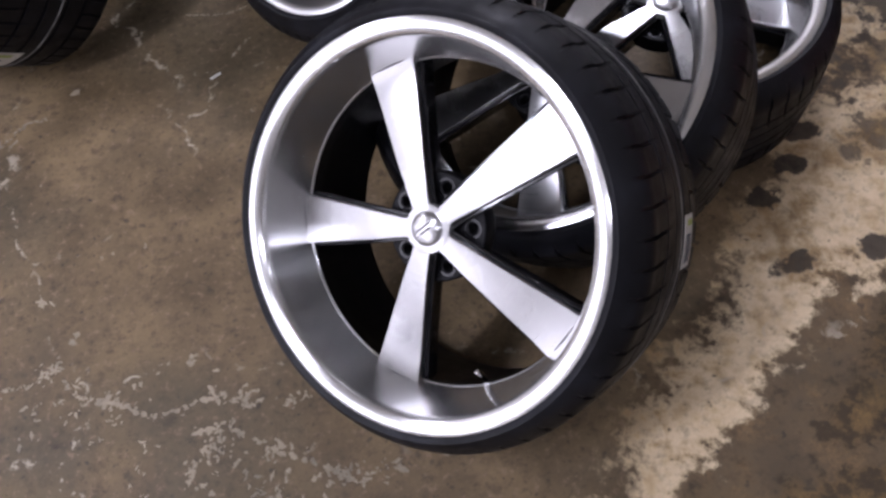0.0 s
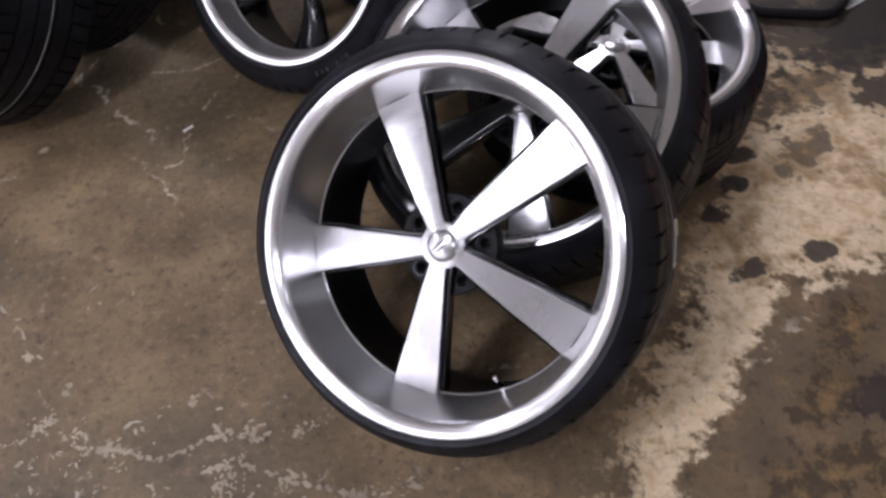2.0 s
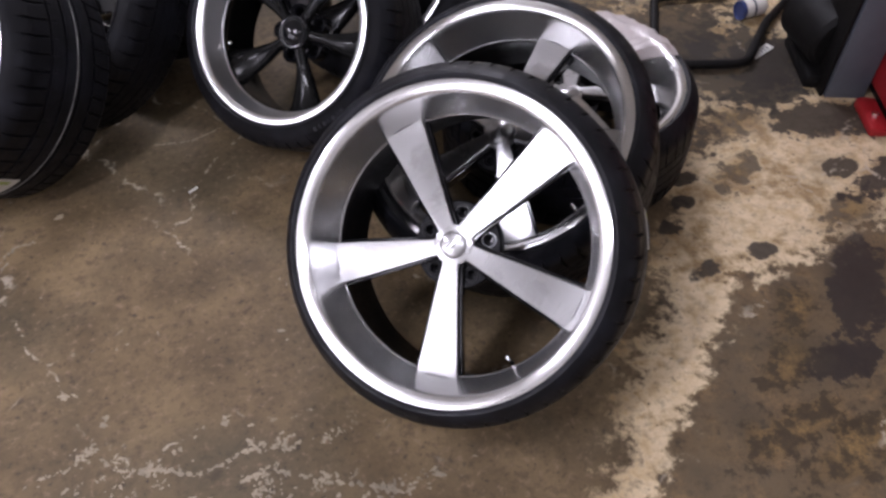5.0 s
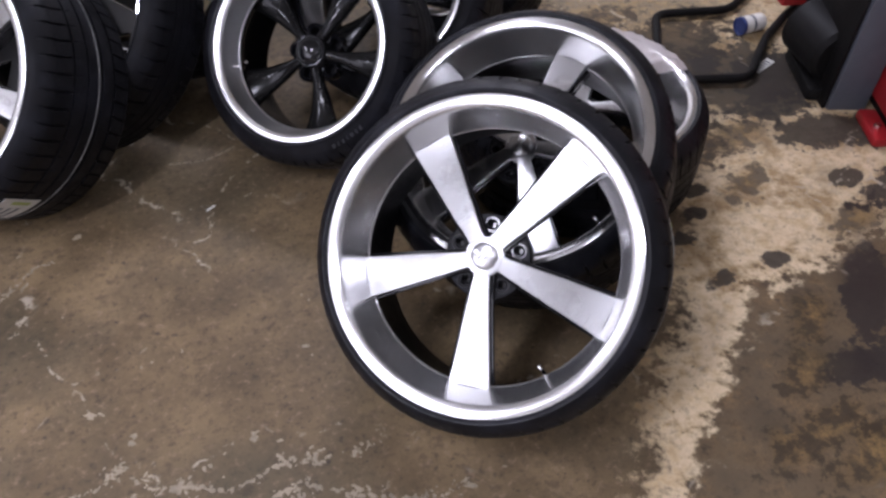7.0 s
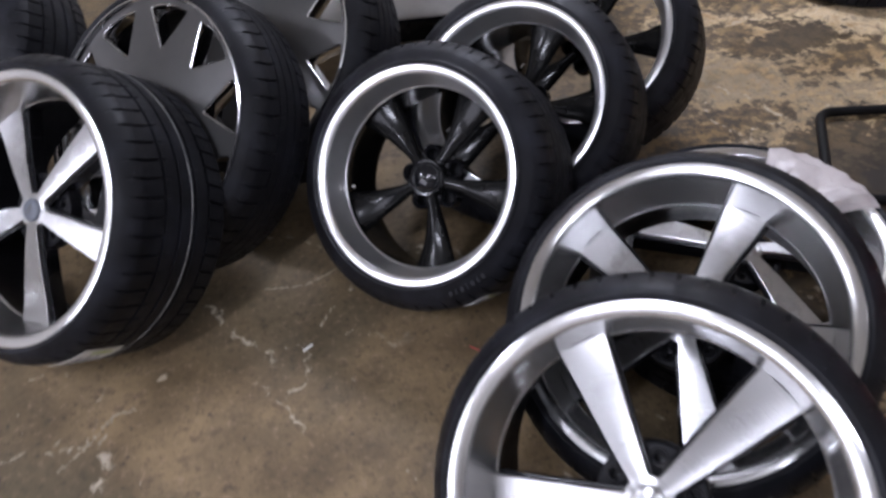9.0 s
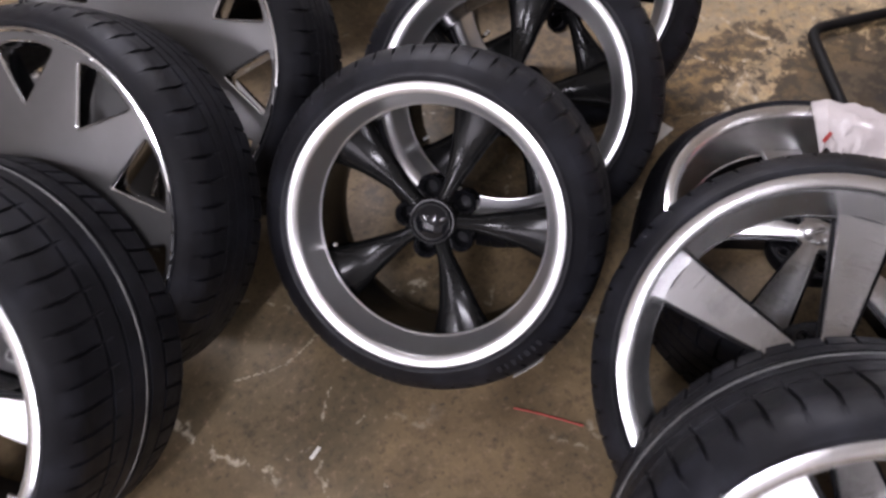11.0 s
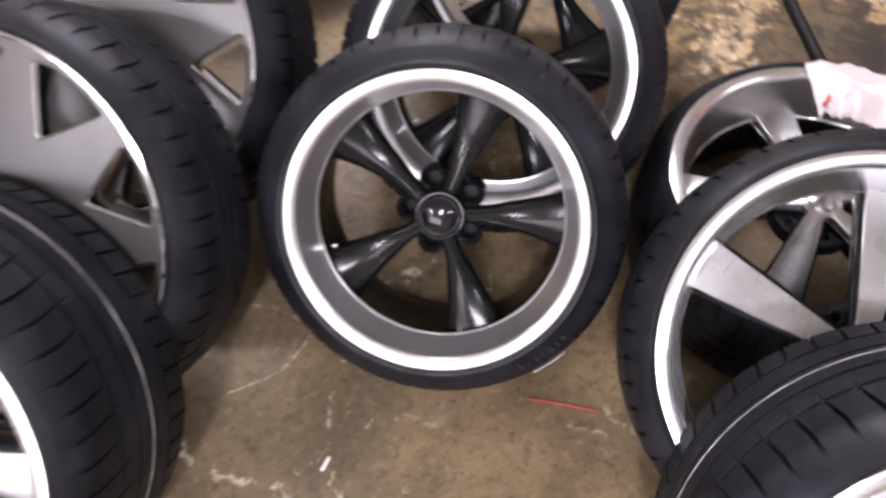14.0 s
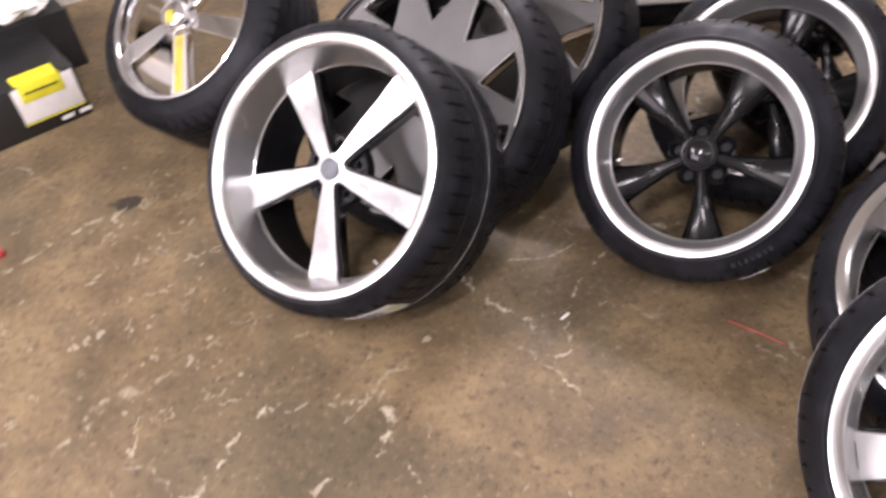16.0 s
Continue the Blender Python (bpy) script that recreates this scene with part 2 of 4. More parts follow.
RUBBER = rubber_material()
ALU = brushed_material("machined_aluminium", (0.49, 0.49, 0.49), 0.24, 0.90)
LIP = brushed_material("polished_lip", (0.80, 0.80, 0.80), 0.175, 0.93)
LIPSATIN = brushed_material("satin_lip", (0.82, 0.82, 0.82), 0.27, 0.6)
GREYALU = brushed_material("grey_machined_aluminium", (0.115, 0.112, 0.110), 0.40, 0.5)
CHROME, _, _ = material("chrome", (0.85, 0.85, 0.86), 0.06, 1.0)
GLOSSBLACK = painted("gloss_black", (0.005, 0.005, 0.006), 0.11, 0.0, spec=0.35)
SATINBLACK = painted("satin_black", (0.005, 0.005, 0.005), 0.18, 0.0, spec=0.20)
BARREL = painted("dark_barrel", (0.005, 0.005, 0.006), 0.42, spec=0.10)
STEELBLACK = painted("black_steel", (0.006, 0.0055, 0.0055), 0.55, spec=0.14)
RED = painted("red_paint", (0.33, 0.013, 0.016), 0.4)
GREYPAINT = painted("grey_paint", (0.085, 0.094, 0.112), 0.5)
WHITEPAPER = painted("white_paper", (0.60, 0.59, 0.55), 0.7)
TAPE = painted("dull_yellow_tape", (0.44, 0.39, 0.05), 0.4, wear=0.5)
YELLOW = painted("yellow_tape", (0.72, 0.66, 0.03), 0.45)
CARD_BLACK = painted("black_card", (0.013, 0.013, 0.013), 0.5)
CARD_WHITE = painted("white_card", (0.70, 0.68, 0.64), 0.6)
REDPLASTIC = painted("red_plastic", (0.36, 0.035, 0.03), 0.4)
BLUE = painted("blue_plastic", (0.03, 0.05, 0.16), 0.4)
GREEN = painted("lime_print", (0.34, 0.42, 0.10), 0.5)
WALLPAINT = painted("wall_paint", (0.62, 0.60, 0.57), 0.8)
CEILING = painted("ceiling_paint", (0.62, 0.62, 0.60), 0.8)
CONCRETE = floor_material()
FLAKE = painted("pale_paint_flake", (0.29, 0.240, 0.170), 0.8, wear=0.5)


def bag_material():
    m, t, b = material("clear_bag", (0.86, 0.79, 0.77), 0.35, spec=0.6)
    b.inputs["Alpha"].default_value = 0.38
    p = object_coords(t)
    relief(t, b, noise_of(t, p, 16.0, 3.0), 0.3, 0.01)
    return m


BAG = bag_material()


# ---- mesh helpers ----
def mesh_of(name, verts, faces, mat, smooth=True, sharp=40):
    me = bpy.data.meshes.new(name)
    me.from_pydata([tuple(v) for v in verts], [], faces)
    me.materials.append(mat)
    me.update()
    if smooth:
        me.shade_smooth()
        me.set_sharp_from_angle(angle=radians(sharp))
    return me


def from_bm(name, bm, mat, smooth=True, sharp=40):
    bmesh.ops.recalc_face_normals(bm, faces=bm.faces)
    me = bpy.data.meshes.new(name)
    bm.to_mesh(me)
    bm.free()
    me.materials.append(mat)
    if smooth:
        me.shade_smooth()
        me.set_sharp_from_angle(angle=radians(sharp))
    return me


def grid_faces(nu, nv, wrap_v=True, wrap_u=False):
    out = []
    for i in range(nu if wrap_u else nu - 1):
        for j in range(nv if wrap_v else nv - 1):
            i2, j2 = (i + 1) % nu, (j + 1) % nv
            out.append((i * nv + j, i * nv + j2, i2 * nv + j2, i2 * nv + j))
    return out


def lathe(name, profile, mat, seg=96, closed=False, sharp=30):
    """Turns a profile of (radius, z) about the z axis."""
    verts = []
    for r, z in profile:
        for j in range(seg):
            a = 2 * math.pi * j / seg
            verts.append((r * math.cos(a), r * math.sin(a), z))
    me = mesh_of(name, verts, grid_faces(len(profile), seg, True, closed), mat, True, sharp)
    bm = bmesh.new()
    bm.from_mesh(me)
    bmesh.ops.remove_doubles(bm, verts=bm.verts, dist=1e-6)
    bmesh.ops.recalc_face_normals(bm, faces=bm.faces)
    bm.to_mesh(me)
    bm.free()
    return me


def loft(name, sections, mat, sharp=35):
    n = len(sections[0])
    verts = [v for s in sections for v in s]
    faces = grid_faces(len(sections), n)
    faces.append(tuple(range(n)))
    faces.append(tuple((len(sections) - 1) * n + k for k in range(n)))
    me = mesh_of(name, verts, faces, mat)
    bm = bmesh.new()
    bm.from_mesh(me)
    return from_bm(name, bm, mat, True, sharp)


def box_bm(sx, sy, sz, bevel=0.0, m=None, seg=2):
    bm = bmesh.new()
    bmesh.ops.create_cube(bm, size=1, matrix=Matrix.Diagonal((sx, sy, sz, 1)))
    if bevel:
        bmesh.ops.bevel(bm, geom=bm.edges[:], offset=bevel, segments=seg, affect="EDGES", profile=0.5)
    if m is not None:
        bmesh.ops.transform(bm, matrix=m, verts=bm.verts)
    return bm


def join_bm(parts):
    out = bmesh.new()
    for b in parts:
        me = bpy.data.meshes.new("tmp")
        b.to_mesh(me)
        b.free()
        out.from_mesh(me)
        bpy.data.meshes.remove(me)
    return out


def tube(points, radius, seg=10, bend=0.0):
    """A bent round tube through the points, as a bmesh."""
    pts = [Vector(p) for p in points]
    if bend:
        soft = [pts[0]]
        for a, b, c in zip(pts, pts[1:], pts[2:]):
            d1, d2 = (a - b), (c - b)
            k = min(bend, d1.length * 0.45, d2.length * 0.45)
            p0, p2 = b + d1.normalized() * k, b + d2.normalized() * k
            for i in range(7):
                s = i / 6
                soft.append(p0 * (1 - s) ** 2 + b * 2 * s * (1 - s) + p2 * s * s)
        soft.append(pts[-1])
        pts = soft
    bm = bmesh.new()
    rings, ref = [], None
    for i, p in enumerate(pts):
        d = (pts[min(i + 1, len(pts) - 1)] - pts[max(i - 1, 0)]).normalized()
        if ref is None:
            ref = d.orthogonal().normalized()
        ref = (ref - d * ref.dot(d)).normalized()
        o = d.cross(ref)
        rings.append([bm.verts.new(p + radius * (math.cos(2 * math.pi * k / seg) * ref + math.sin(2 * math.pi * k / seg) * o)) for k in range(seg)])
    for a, b in zip(rings, rings[1:]):
        for k in range(seg):
            bm.faces.new((a[k], a[(k + 1) % seg], b[(k + 1) % seg], b[k]))
    bm.faces.new(rings[0])
    bm.faces.new(rings[-1])
    return bm


def holed_plate(name, outlines, depth, bevel, mat, z=0.0):
    """A flat plate with the first outline's shape and the others cut through it, edges rounded."""
    cu = bpy.data.curves.new(name, "CURVE")
    cu.dimensions, cu.fill_mode, cu.extrude, cu.bevel_depth, cu.bevel_resolution = "2D", "BOTH", depth / 2, bevel, 2
    for line in outlines:
        sp = cu.splines.new("POLY")
        sp.points.add(len(line) - 1)
        for k, (px, py) in enumerate(line):
            sp.points[k].co = (px, py, 0, 1)
        sp.use_cyclic_u = True
    ob = bpy.data.objects.new(name, cu)
    scene.collection.objects.link(ob)
    deps = bpy.context.evaluated_depsgraph_get()
    me = bpy.data.meshes.new_from_object(ob.evaluated_get(deps))
    bpy.data.objects.remove(ob)
    me.name = name
    me.transform(Matrix.Translation((0, 0, z)))
    me.materials.clear()
    me.materials.append(mat)
    me.shade_smooth()
    me.set_sharp_from_angle(angle=radians(35))
    return me


def circle_line(r, n=96, cx=0.0, cy=0.0):
    return [(cx + r * math.cos(2 * math.pi * k / n), cy + r * math.sin(2 * math.pi * k / n)) for k in range(n)]


def rounded_line(corners, radius, n=6):
    out = []
    c = [Vector(p) for p in corners]
    for i, b in enumerate(c):
        a, d = c[i - 1], c[(i + 1) % len(c)]
        d1, d2 = a - b, d - b
        k = min(radius, d1.length * 0.45, d2.length * 0.45)
        p0, p2 = b + d1.normalized() * k, b + d2.normalized() * k
        for j in range(n + 1):
            s = j / n
            q = p0 * (1 - s) ** 2 + b * 2 * s * (1 - s) + p2 * s * s
            out.append((q.x, q.y))
    return out


def part(name, data, parent, m=None, label="", mat=None):
    """Links mesh data (or a bmesh) as one part under its thing."""
    if isinstance(data, bmesh.types.BMesh):
        data = from_bm(name, data, mat)
    ob = new(name, data)
    ob.parent = parent
    if m is not None:
        ob.matrix_local = m
    if label:
        ob["label"] = label
    return ob


def thing(name, place, label, category, group=""):
    ob = new(name)
    ob.empty_display_size = 0.05
    ob.matrix_world = place if isinstance(place, Matrix) else Matrix.Translation(place)
    return tagged(ob, label, category, group)


# ---- the room ----
def slab(name, lo, hi, mat):
    c = [(a + b) / 2 for a, b in zip(lo, hi)]
    me = from_bm(name, box_bm(*[b - a for a, b in zip(lo, hi)]), mat, False)
    ob = new(name, me)
    ob.location = c
    return tagged(ob, kind="structure")


floor_me = from_bm("floor", box_bm(9.0, 9.0, 0.12, 0, Matrix.Translation((0, 0.5, -0.06))), CONCRETE, False)
tagged(new("floor", floor_me), "worn stained concrete floor with flaking cream paint", "floor", kind="structure")
slab("wall_north", (-4.5, 5.0, 0), (4.5, 5.15, 3.2), WALLPAINT)
slab("wall_south", (-4.5, -4.15, 0), (4.5, -4.0, 3.2), WALLPAINT)
slab("wall_east", (4.5, -4.15, 0), (4.65, 5.15, 3.2), WALLPAINT)
# unseen west wall, built with a gap for the added fill lamp
slab("wall_west_south", (-4.65, -4.15, 0), (-4.5, -3.7, 3.2), WALLPAINT)
slab("wall_west_north", (-4.65, 0.1, 0), (-4.5, 5.15, 3.2), WALLPAINT)
slab("wall_west_top", (-4.65, -3.7, 3.04), (-4.5, 0.1, 3.2), WALLPAINT)
slab("ceiling", (-4.65, -4.15, 3.2), (4.65, 5.15, 3.32), CEILING)


# ---- wheels ----
MESHES = {}


def cached(key, make):
    if key not in MESHES:
        MESHES[key] = make()
    return MESHES[key]


def tyre_mesh(R, Rt, W, inset_front=0.058, slots=54):
    """A low tyre: rounded sidewalls, four grooves round the tread and slits across the shoulders. Its front rim edge lies at z = 0."""
    side = Rt - R
    f = inset_front
    prof = [(R - 0.010, -0.012), (R - 0.004, -0.001), (R + 0.004, 0.005), (R + 0.009, 0.006), (R + 0.013, 0.002),
            (R + 0.016, 0.000), (R + side * 0.50, -f * 0.16), (R + side * 0.56, -f * 0.22), (R + side * 0.74, -f * 0.42), (Rt - side * 0.12, -f * 0.66), (Rt - 0.0035, -f * 0.86)]
    front = list(prof)
    inset, inset_back = f, 0.028
    width = W - inset - inset_back
    cuts = [0.20, 0.39, 0.60, 0.79]
    us = [0.0, 0.05, 0.10, 0.15]
    for c in cuts:
        us += [c - 0.015, c - 0.012, c + 0.012, c + 0.015]
        us += [c + 0.095]
    us += [0.90, 0.95, 1.0]
    us = sorted(set(us))
    rows = [(r, z, 0.0, 0) for r, z in front]
    for u in us:
        crown = 0.004 * (2 * abs(u - 0.5)) ** 2.5
        deep = any(abs(u - c) < 0.014 for c in cuts)
        shoulder = 2 if (u <= 0.19 or u >= 0.80) else 1
        rows.append((Rt - crown - (0.007 if deep else 0), -inset - width * u, u, 0 if deep else shoulder))
    back = [(r, -W - (z if z > 0 else z * inset_back / f)) for r, z in reversed(front)]
    rows += [(r, z, 1.0, 0) for r, z in back]
    # shoulder rows near the tread's edge carry the slits too
    nf = len(front)
    steps = (0.0, 0.13, 0.155, 0.255, 0.28, 0.64)
    verts = []
    n = slots * len(steps)
    for i, (r, z, u, kind) in enumerate(rows):
        for s in range(slots):
            for q, st in enumerate(steps):
                slant = 0.35 * (u if u < 0.5 else 1 - u) * 2
                a = 2 * math.pi * (s + st + slant) / slots
                d = 0.0
                if q in (2, 3):
                    if kind == 2:
                        d = 0.009 if u < 0.16 or u > 0.87 else 0.006
                    elif kind == 1 and abs(u - 0.215) < 0.002:
                        d = 0.004
                    elif i == nf - 1 or i == len(rows) - nf:
                        d = 0.008
                    elif i == nf - 2 or i == len(rows) - nf + 1:
                        d = 0.006
                    elif i == nf - 3 or i == len(rows) - nf + 2:
                        d = 0.0015
                rr = r - d
                verts.append((rr * math.cos(a), rr * math.sin(a), z))
    me = mesh_of("tyre", verts, grid_faces(len(rows), n), RUBBER, True, 28)
    me.flip_normals()
    return me


def sidewall_marks(R, Rt, arcs):
    """Raised unreadable lettering on the sidewall: short bars round the tyre."""
    bms = []
    rm = R + (Rt - R) * 0.48
    for start, count, height in arcs:
        for k in range(count):
            a = radians(start + k * 3.0)
            m = pose(rm * math.cos(a), rm * math.sin(a), -0.0055, 0, 0, math.degrees(a)) @ pose(0, 0, 0, 0, 12, 0)
            bms.append(box_bm(height, (0.010, 0.006, 0.008, 0.004)[k % 4], 0.0009, 0.0003, m, 1))
    return from_bm("sidewall_lettering", join_bm(bms), RUBBER)


def lip_mesh(R, ri, zi, band, mat):
    """Rolled flange and the deep dished lip down to its inner edge."""
    prof = [(R - 0.004, -0.016), (R + 0.001, -0.010), (R + 0.002, -0.003), (R - 0.001, 0.0015), (R - 0.006, 0.003), (R - band * 0.6, 0.002), (R - band, -0.002), (R - band - 0.003, -0.006)]
    r0, z0 = R - band - 0.003, -0.006
    for k in range(1, 9):
        s = k / 8
        prof.append((r0 + (ri + 0.002 - r0) * (s ** 1.25), z0 + (zi - z0) * s))
    prof += [(ri, zi - 0.0015), (ri - 0.001, zi - 0.004), (ri + 0.001, zi - 0.008)]
    return lathe("lip", prof, mat, 128, False, 32)


def barrel_mesh(R, ri, zi, W, mat):
    prof = [(ri + 0.001, zi - 0.008), (ri + 0.006, zi - 0.03), (ri + 0.016, zi - 0.06), (R - 0.03, -W * 0.75), (R - 0.022, -W + 0.012), (R - 0.004, -W + 0.004), (R + 0.001, -W + 0.003), (R - 0.002, -W + 0.014), (R - 0.014, -W * 0.75), (ri + 0.022, zi - 0.06), (R - 0.012, -0.02)]
    return lathe("barrel", prof, mat, 96, False, 35)


def five_spoke_face(ri, zi, hub_z):
    """The flat machined face of a spoke that widens outwards."""
    secs = []
    for k in range(13):
        s = k / 12
        r = 0.026 + (ri + 0.0025 - 0.026) * s
        w = 0.0165 + 0.0265 * max(0.0, (r - 0.045) / (ri - 0.045)) ** 0.95
        z = hub_z + (zi - hub_z) * s ** 1.35 + 0.0015 + 0.006 * (max(0.0, s - 0.70) / 0.30) ** 2
        secs.append([(r, -w, z - 0.012), (r, -w, z - 0.0016), (r, -w + 0.0016, z), (r, 0, z + 0.0006), (r, w - 0.0016, z), (r, w, z - 0.0016), (r, w, z - 0.012)])
    return loft("machined_face", secs, ALU)


def five_spoke_body(ri, zi, hub_z):
    secs = []
    for k in range(13):
        s = k / 12
        r = 0.03 + (ri + 0.004 - 0.03) * s
        w = 0.0235 + 0.0275 * max(0.0, (r - 0.045) / (ri - 0.045))
        z = hub_z + (zi - hub_z) * s ** 1.35 - 0.010
        secs.append([(r, -w + 0.008, z - 0.045), (r, -w + 0.002, z - 0.008), (r, -w, z - 0.002), (r, -w + 0.002, z), (r, w - 0.002, z), (r, w, z - 0.002), (r, w - 0.002, z - 0.008), (r, w - 0.008, z - 0.045)])
    return loft("spoke", secs, GLOSSBLACK)


def nut_bm(r, h):
    bm = bmesh.new()
    bmesh.ops.create_cone(bm, cap_ends=True, segments=6, radius1=r, radius2=r * 0.85, depth=h, matrix=Matrix.Translation((0, 0, h / 2)))
    return bm


def cyl_bm(r, h, seg=32, bevel=0.0, r2=None):
    bm = bmesh.new()
    bmesh.ops.create_cone(bm, cap_ends=True, segments=seg, radius1=r, radius2=r if r2 is None else r2, depth=h, matrix=Matrix.Translation((0, 0, h / 2)))
    if bevel:
        bmesh.ops.bevel(bm, geom=[e for e in bm.edges if abs(e.verts[0].co.z - h) < 1e-5 and abs(e.verts[1].co.z - h) < 1e-5], offset=bevel, segments=3, affect="EDGES", profile=0.5)
    return bm


def hub_mesh(r, lugs, lug_r, hole, depth, z, mat, spin=36.0):
    holes = [circle_line(hole, 20, lug_r * math.cos(radians(spin + 72 * k)), lug_r * math.sin(radians(spin + 72 * k))) for k in range(lugs)]
    return holed_plate("hub", [circle_line(r, 60)] + holes, depth, 0.003, mat, z)


def wheel_pose(c, az, el):
    a, e = radians(az), radians(el)
    n = Vector((math.sin(a) * math.cos(e), -math.cos(a) * math.cos(e), math.sin(e)))
    up = Vector((-math.sin(a) * math.sin(e), math.cos(a) * math.sin(e), math.cos(e)))
    rt = up.cross(n)
    m = Matrix((rt, up, n)).transposed().to_4x4()
    m.translation = Vector(c)
    return m


def wheel_base(name, c, az, el, R, Rt, W, label, group, marks=False):
    """The empty at the wheel's foot, and its tyre, let down until the rubber touches the floor."""
    tyre_me = cached(("tyre", R, Rt, W), lambda: tyre_mesh(R, Rt, W))
    m = wheel_pose(c, az, el)
    co = np.empty(len(tyre_me.vertices) * 3)
    tyre_me.vertices.foreach_get("co", co)
    rot = np.array(m.to_3x3())
    low = (co.reshape(-1, 3) @ rot.T)[:, 2] + m.translation.z
    k = int(low.argmin())
    m.translation.z -= low[k]
    foot = m @ tyre_me.vertices[k].co
    ob = thing(name, (foot.x, foot.y, 0.0), label, "wheel", group)
    local = Matrix.Translation(-ob.location) @ m
    ty = part("tyre", tyre_me, ob, local, "black low-profile rubber tyre")
    if marks:
        part("sidewall_lettering", cached(("marks", R, Rt), lambda: sidewall_marks(R, Rt, [(-52, 7, 0.012)])), ty, Matrix.Identity(4), "raised lettering")["kind"] = "stuff"
    return ob, ty, local


def turn_z(d):
    return pose(0, 0, 0, 0, 0, d)


def five_spoke_wheel(c, az, el, spin, W, label, Rt=0.362, cap_mat=None):
    cap_mat = cap_mat or ALU
    R, ri, zi, hz = 0.315, 0.264, -0.100, -0.060
    ob, ty, local = wheel_base("alloy_wheel", c, az, el, R, Rt, W, label, "machined five-spoke wheels")
    rim = part("rim", cached(("lip", "A"), lambda: lip_mesh(R, ri, zi, 0.024, LIP)), ob, local, "brushed aluminium deep-dish lip")
    I = Matrix.Identity(4)
    part("barrel", cached(("barrel", "A", W), lambda: barrel_mesh(R, ri, zi, W, BARREL)), rim, I, "dark painted inner barrel")
    part("hub", cached(("hub", "A"), lambda: hub_mesh(0.086, 5, 0.066, 0.011, 0.03, hz - 0.045, BARREL)), rim, turn_z(spin), "gloss black hub")
    part("hub_face", cached(("hubface", "A"), lambda: from_bm("hub_face", cyl_bm(0.040, 0.012, 48, 0.002), ALU)), rim, Matrix.Translation((0, 0, hz - 0.0105)))
    cap = part("center_cap", cached(("cap", "A", cap_mat.name), lambda: lathe("center_cap", [(0.0, 0.010), (0.010, 0.0098), (0.020, 0.0085), (0.0255, 0.006), (0.0275, 0.003), (0.028, 0.0)], cap_mat, 48, False, 60)), rim, pose(0, 0, hz, 0, 0, spin), "polished center cap")
    part("emblem", cached(("emblem", "A"), lambda: from_bm("emblem", join_bm([box_bm(0.030, 0.0035, 0.001, 0, Matrix.Translation((0, 0.004, 0.0098))), box_bm(0.022, 0.0035, 0.001, 0, Matrix.Translation((0, -0.003, 0.0098)))]), GREYALU)), cap, I, "grey raised bars")
    for k in range(5):
        a = turn_z(spin + 72 * k)
        sp = part("spoke", cached(("spoke", "A"), lambda: five_spoke_body(ri, zi, hz)), rim, a, "gloss black spoke body")
        part("machined_face", cached(("face", "A"), lambda: five_spoke_face(ri, zi, hz)), sp, I, "brushed aluminium spoke face")
        part("lug_seat", cached(("seat", "A"), lambda: lathe("lug_seat", [(0.0165, 0.0), (0.016, 0.004), (0.012, 0.004), (0.0105, -0.02), (0.0, -0.02)], GLOSSBLACK, 24)), rim, turn_z(spin + 36 + 72 * k) @ Matrix.Translation((0.066, 0, hz - 0.03)))
    part("valve_stem", cached(("valve",), lambda: from_bm("valve_stem", cyl_bm(0.0045, 0.03, 12, 0.001), CHROME)), rim, turn_z(spin + 250) @ pose(ri - 0.004, 0, zi - 0.02, 0, -40, 0), "small metal valve stem")
    return ob, ty, rim


def flared_spoke(ri, zi, hub_z):
    """A black muscle-car spoke: slim at the hub, ridged, flaring like a trumpet at the rim."""
    secs = []
    for k in range(17):
        s = k / 16
        r = 0.028 + (ri + 0.006 - 0.028) * s
        w = 0.0175 - 0.005 * math.sin(math.pi * min(1, s * 2.2)) * 0.6 + 0.041 * s ** 2.0
        z = hub_z - 0.004 - 0.022 * math.sin(math.pi * min(1.0, s * 0.85)) + (zi - 0.012 - hub_z) * s
        t = 0.030 + 0.010 * s
        half = [(0.85, t), (1.0, 0.022), (0.94, 0.0135), (0.74, 0.0065), (0.48, 0.0022), (0.22, 0.0010)]
        ring = [(r, -w * u, z - h) for u, h in half] + [(r, 0, z + 0.001)] + [(r, w * u, z - h) for u, h in reversed(half)]
        secs.append(ring)
    return loft("spoke", secs, SATINBLACK, 75)


def lug_ear():
    prof = [(0.0262, -0.040), (0.0262, -0.006), (0.0252, -0.002), (0.0232, 0.0), (0.0210, -0.0015), (0.0152, -0.0095), (0.0143, -0.012), (0.0140, -0.050)]
    return lathe("lug_boss", prof, GLOSSBLACK, 28, False, 40)


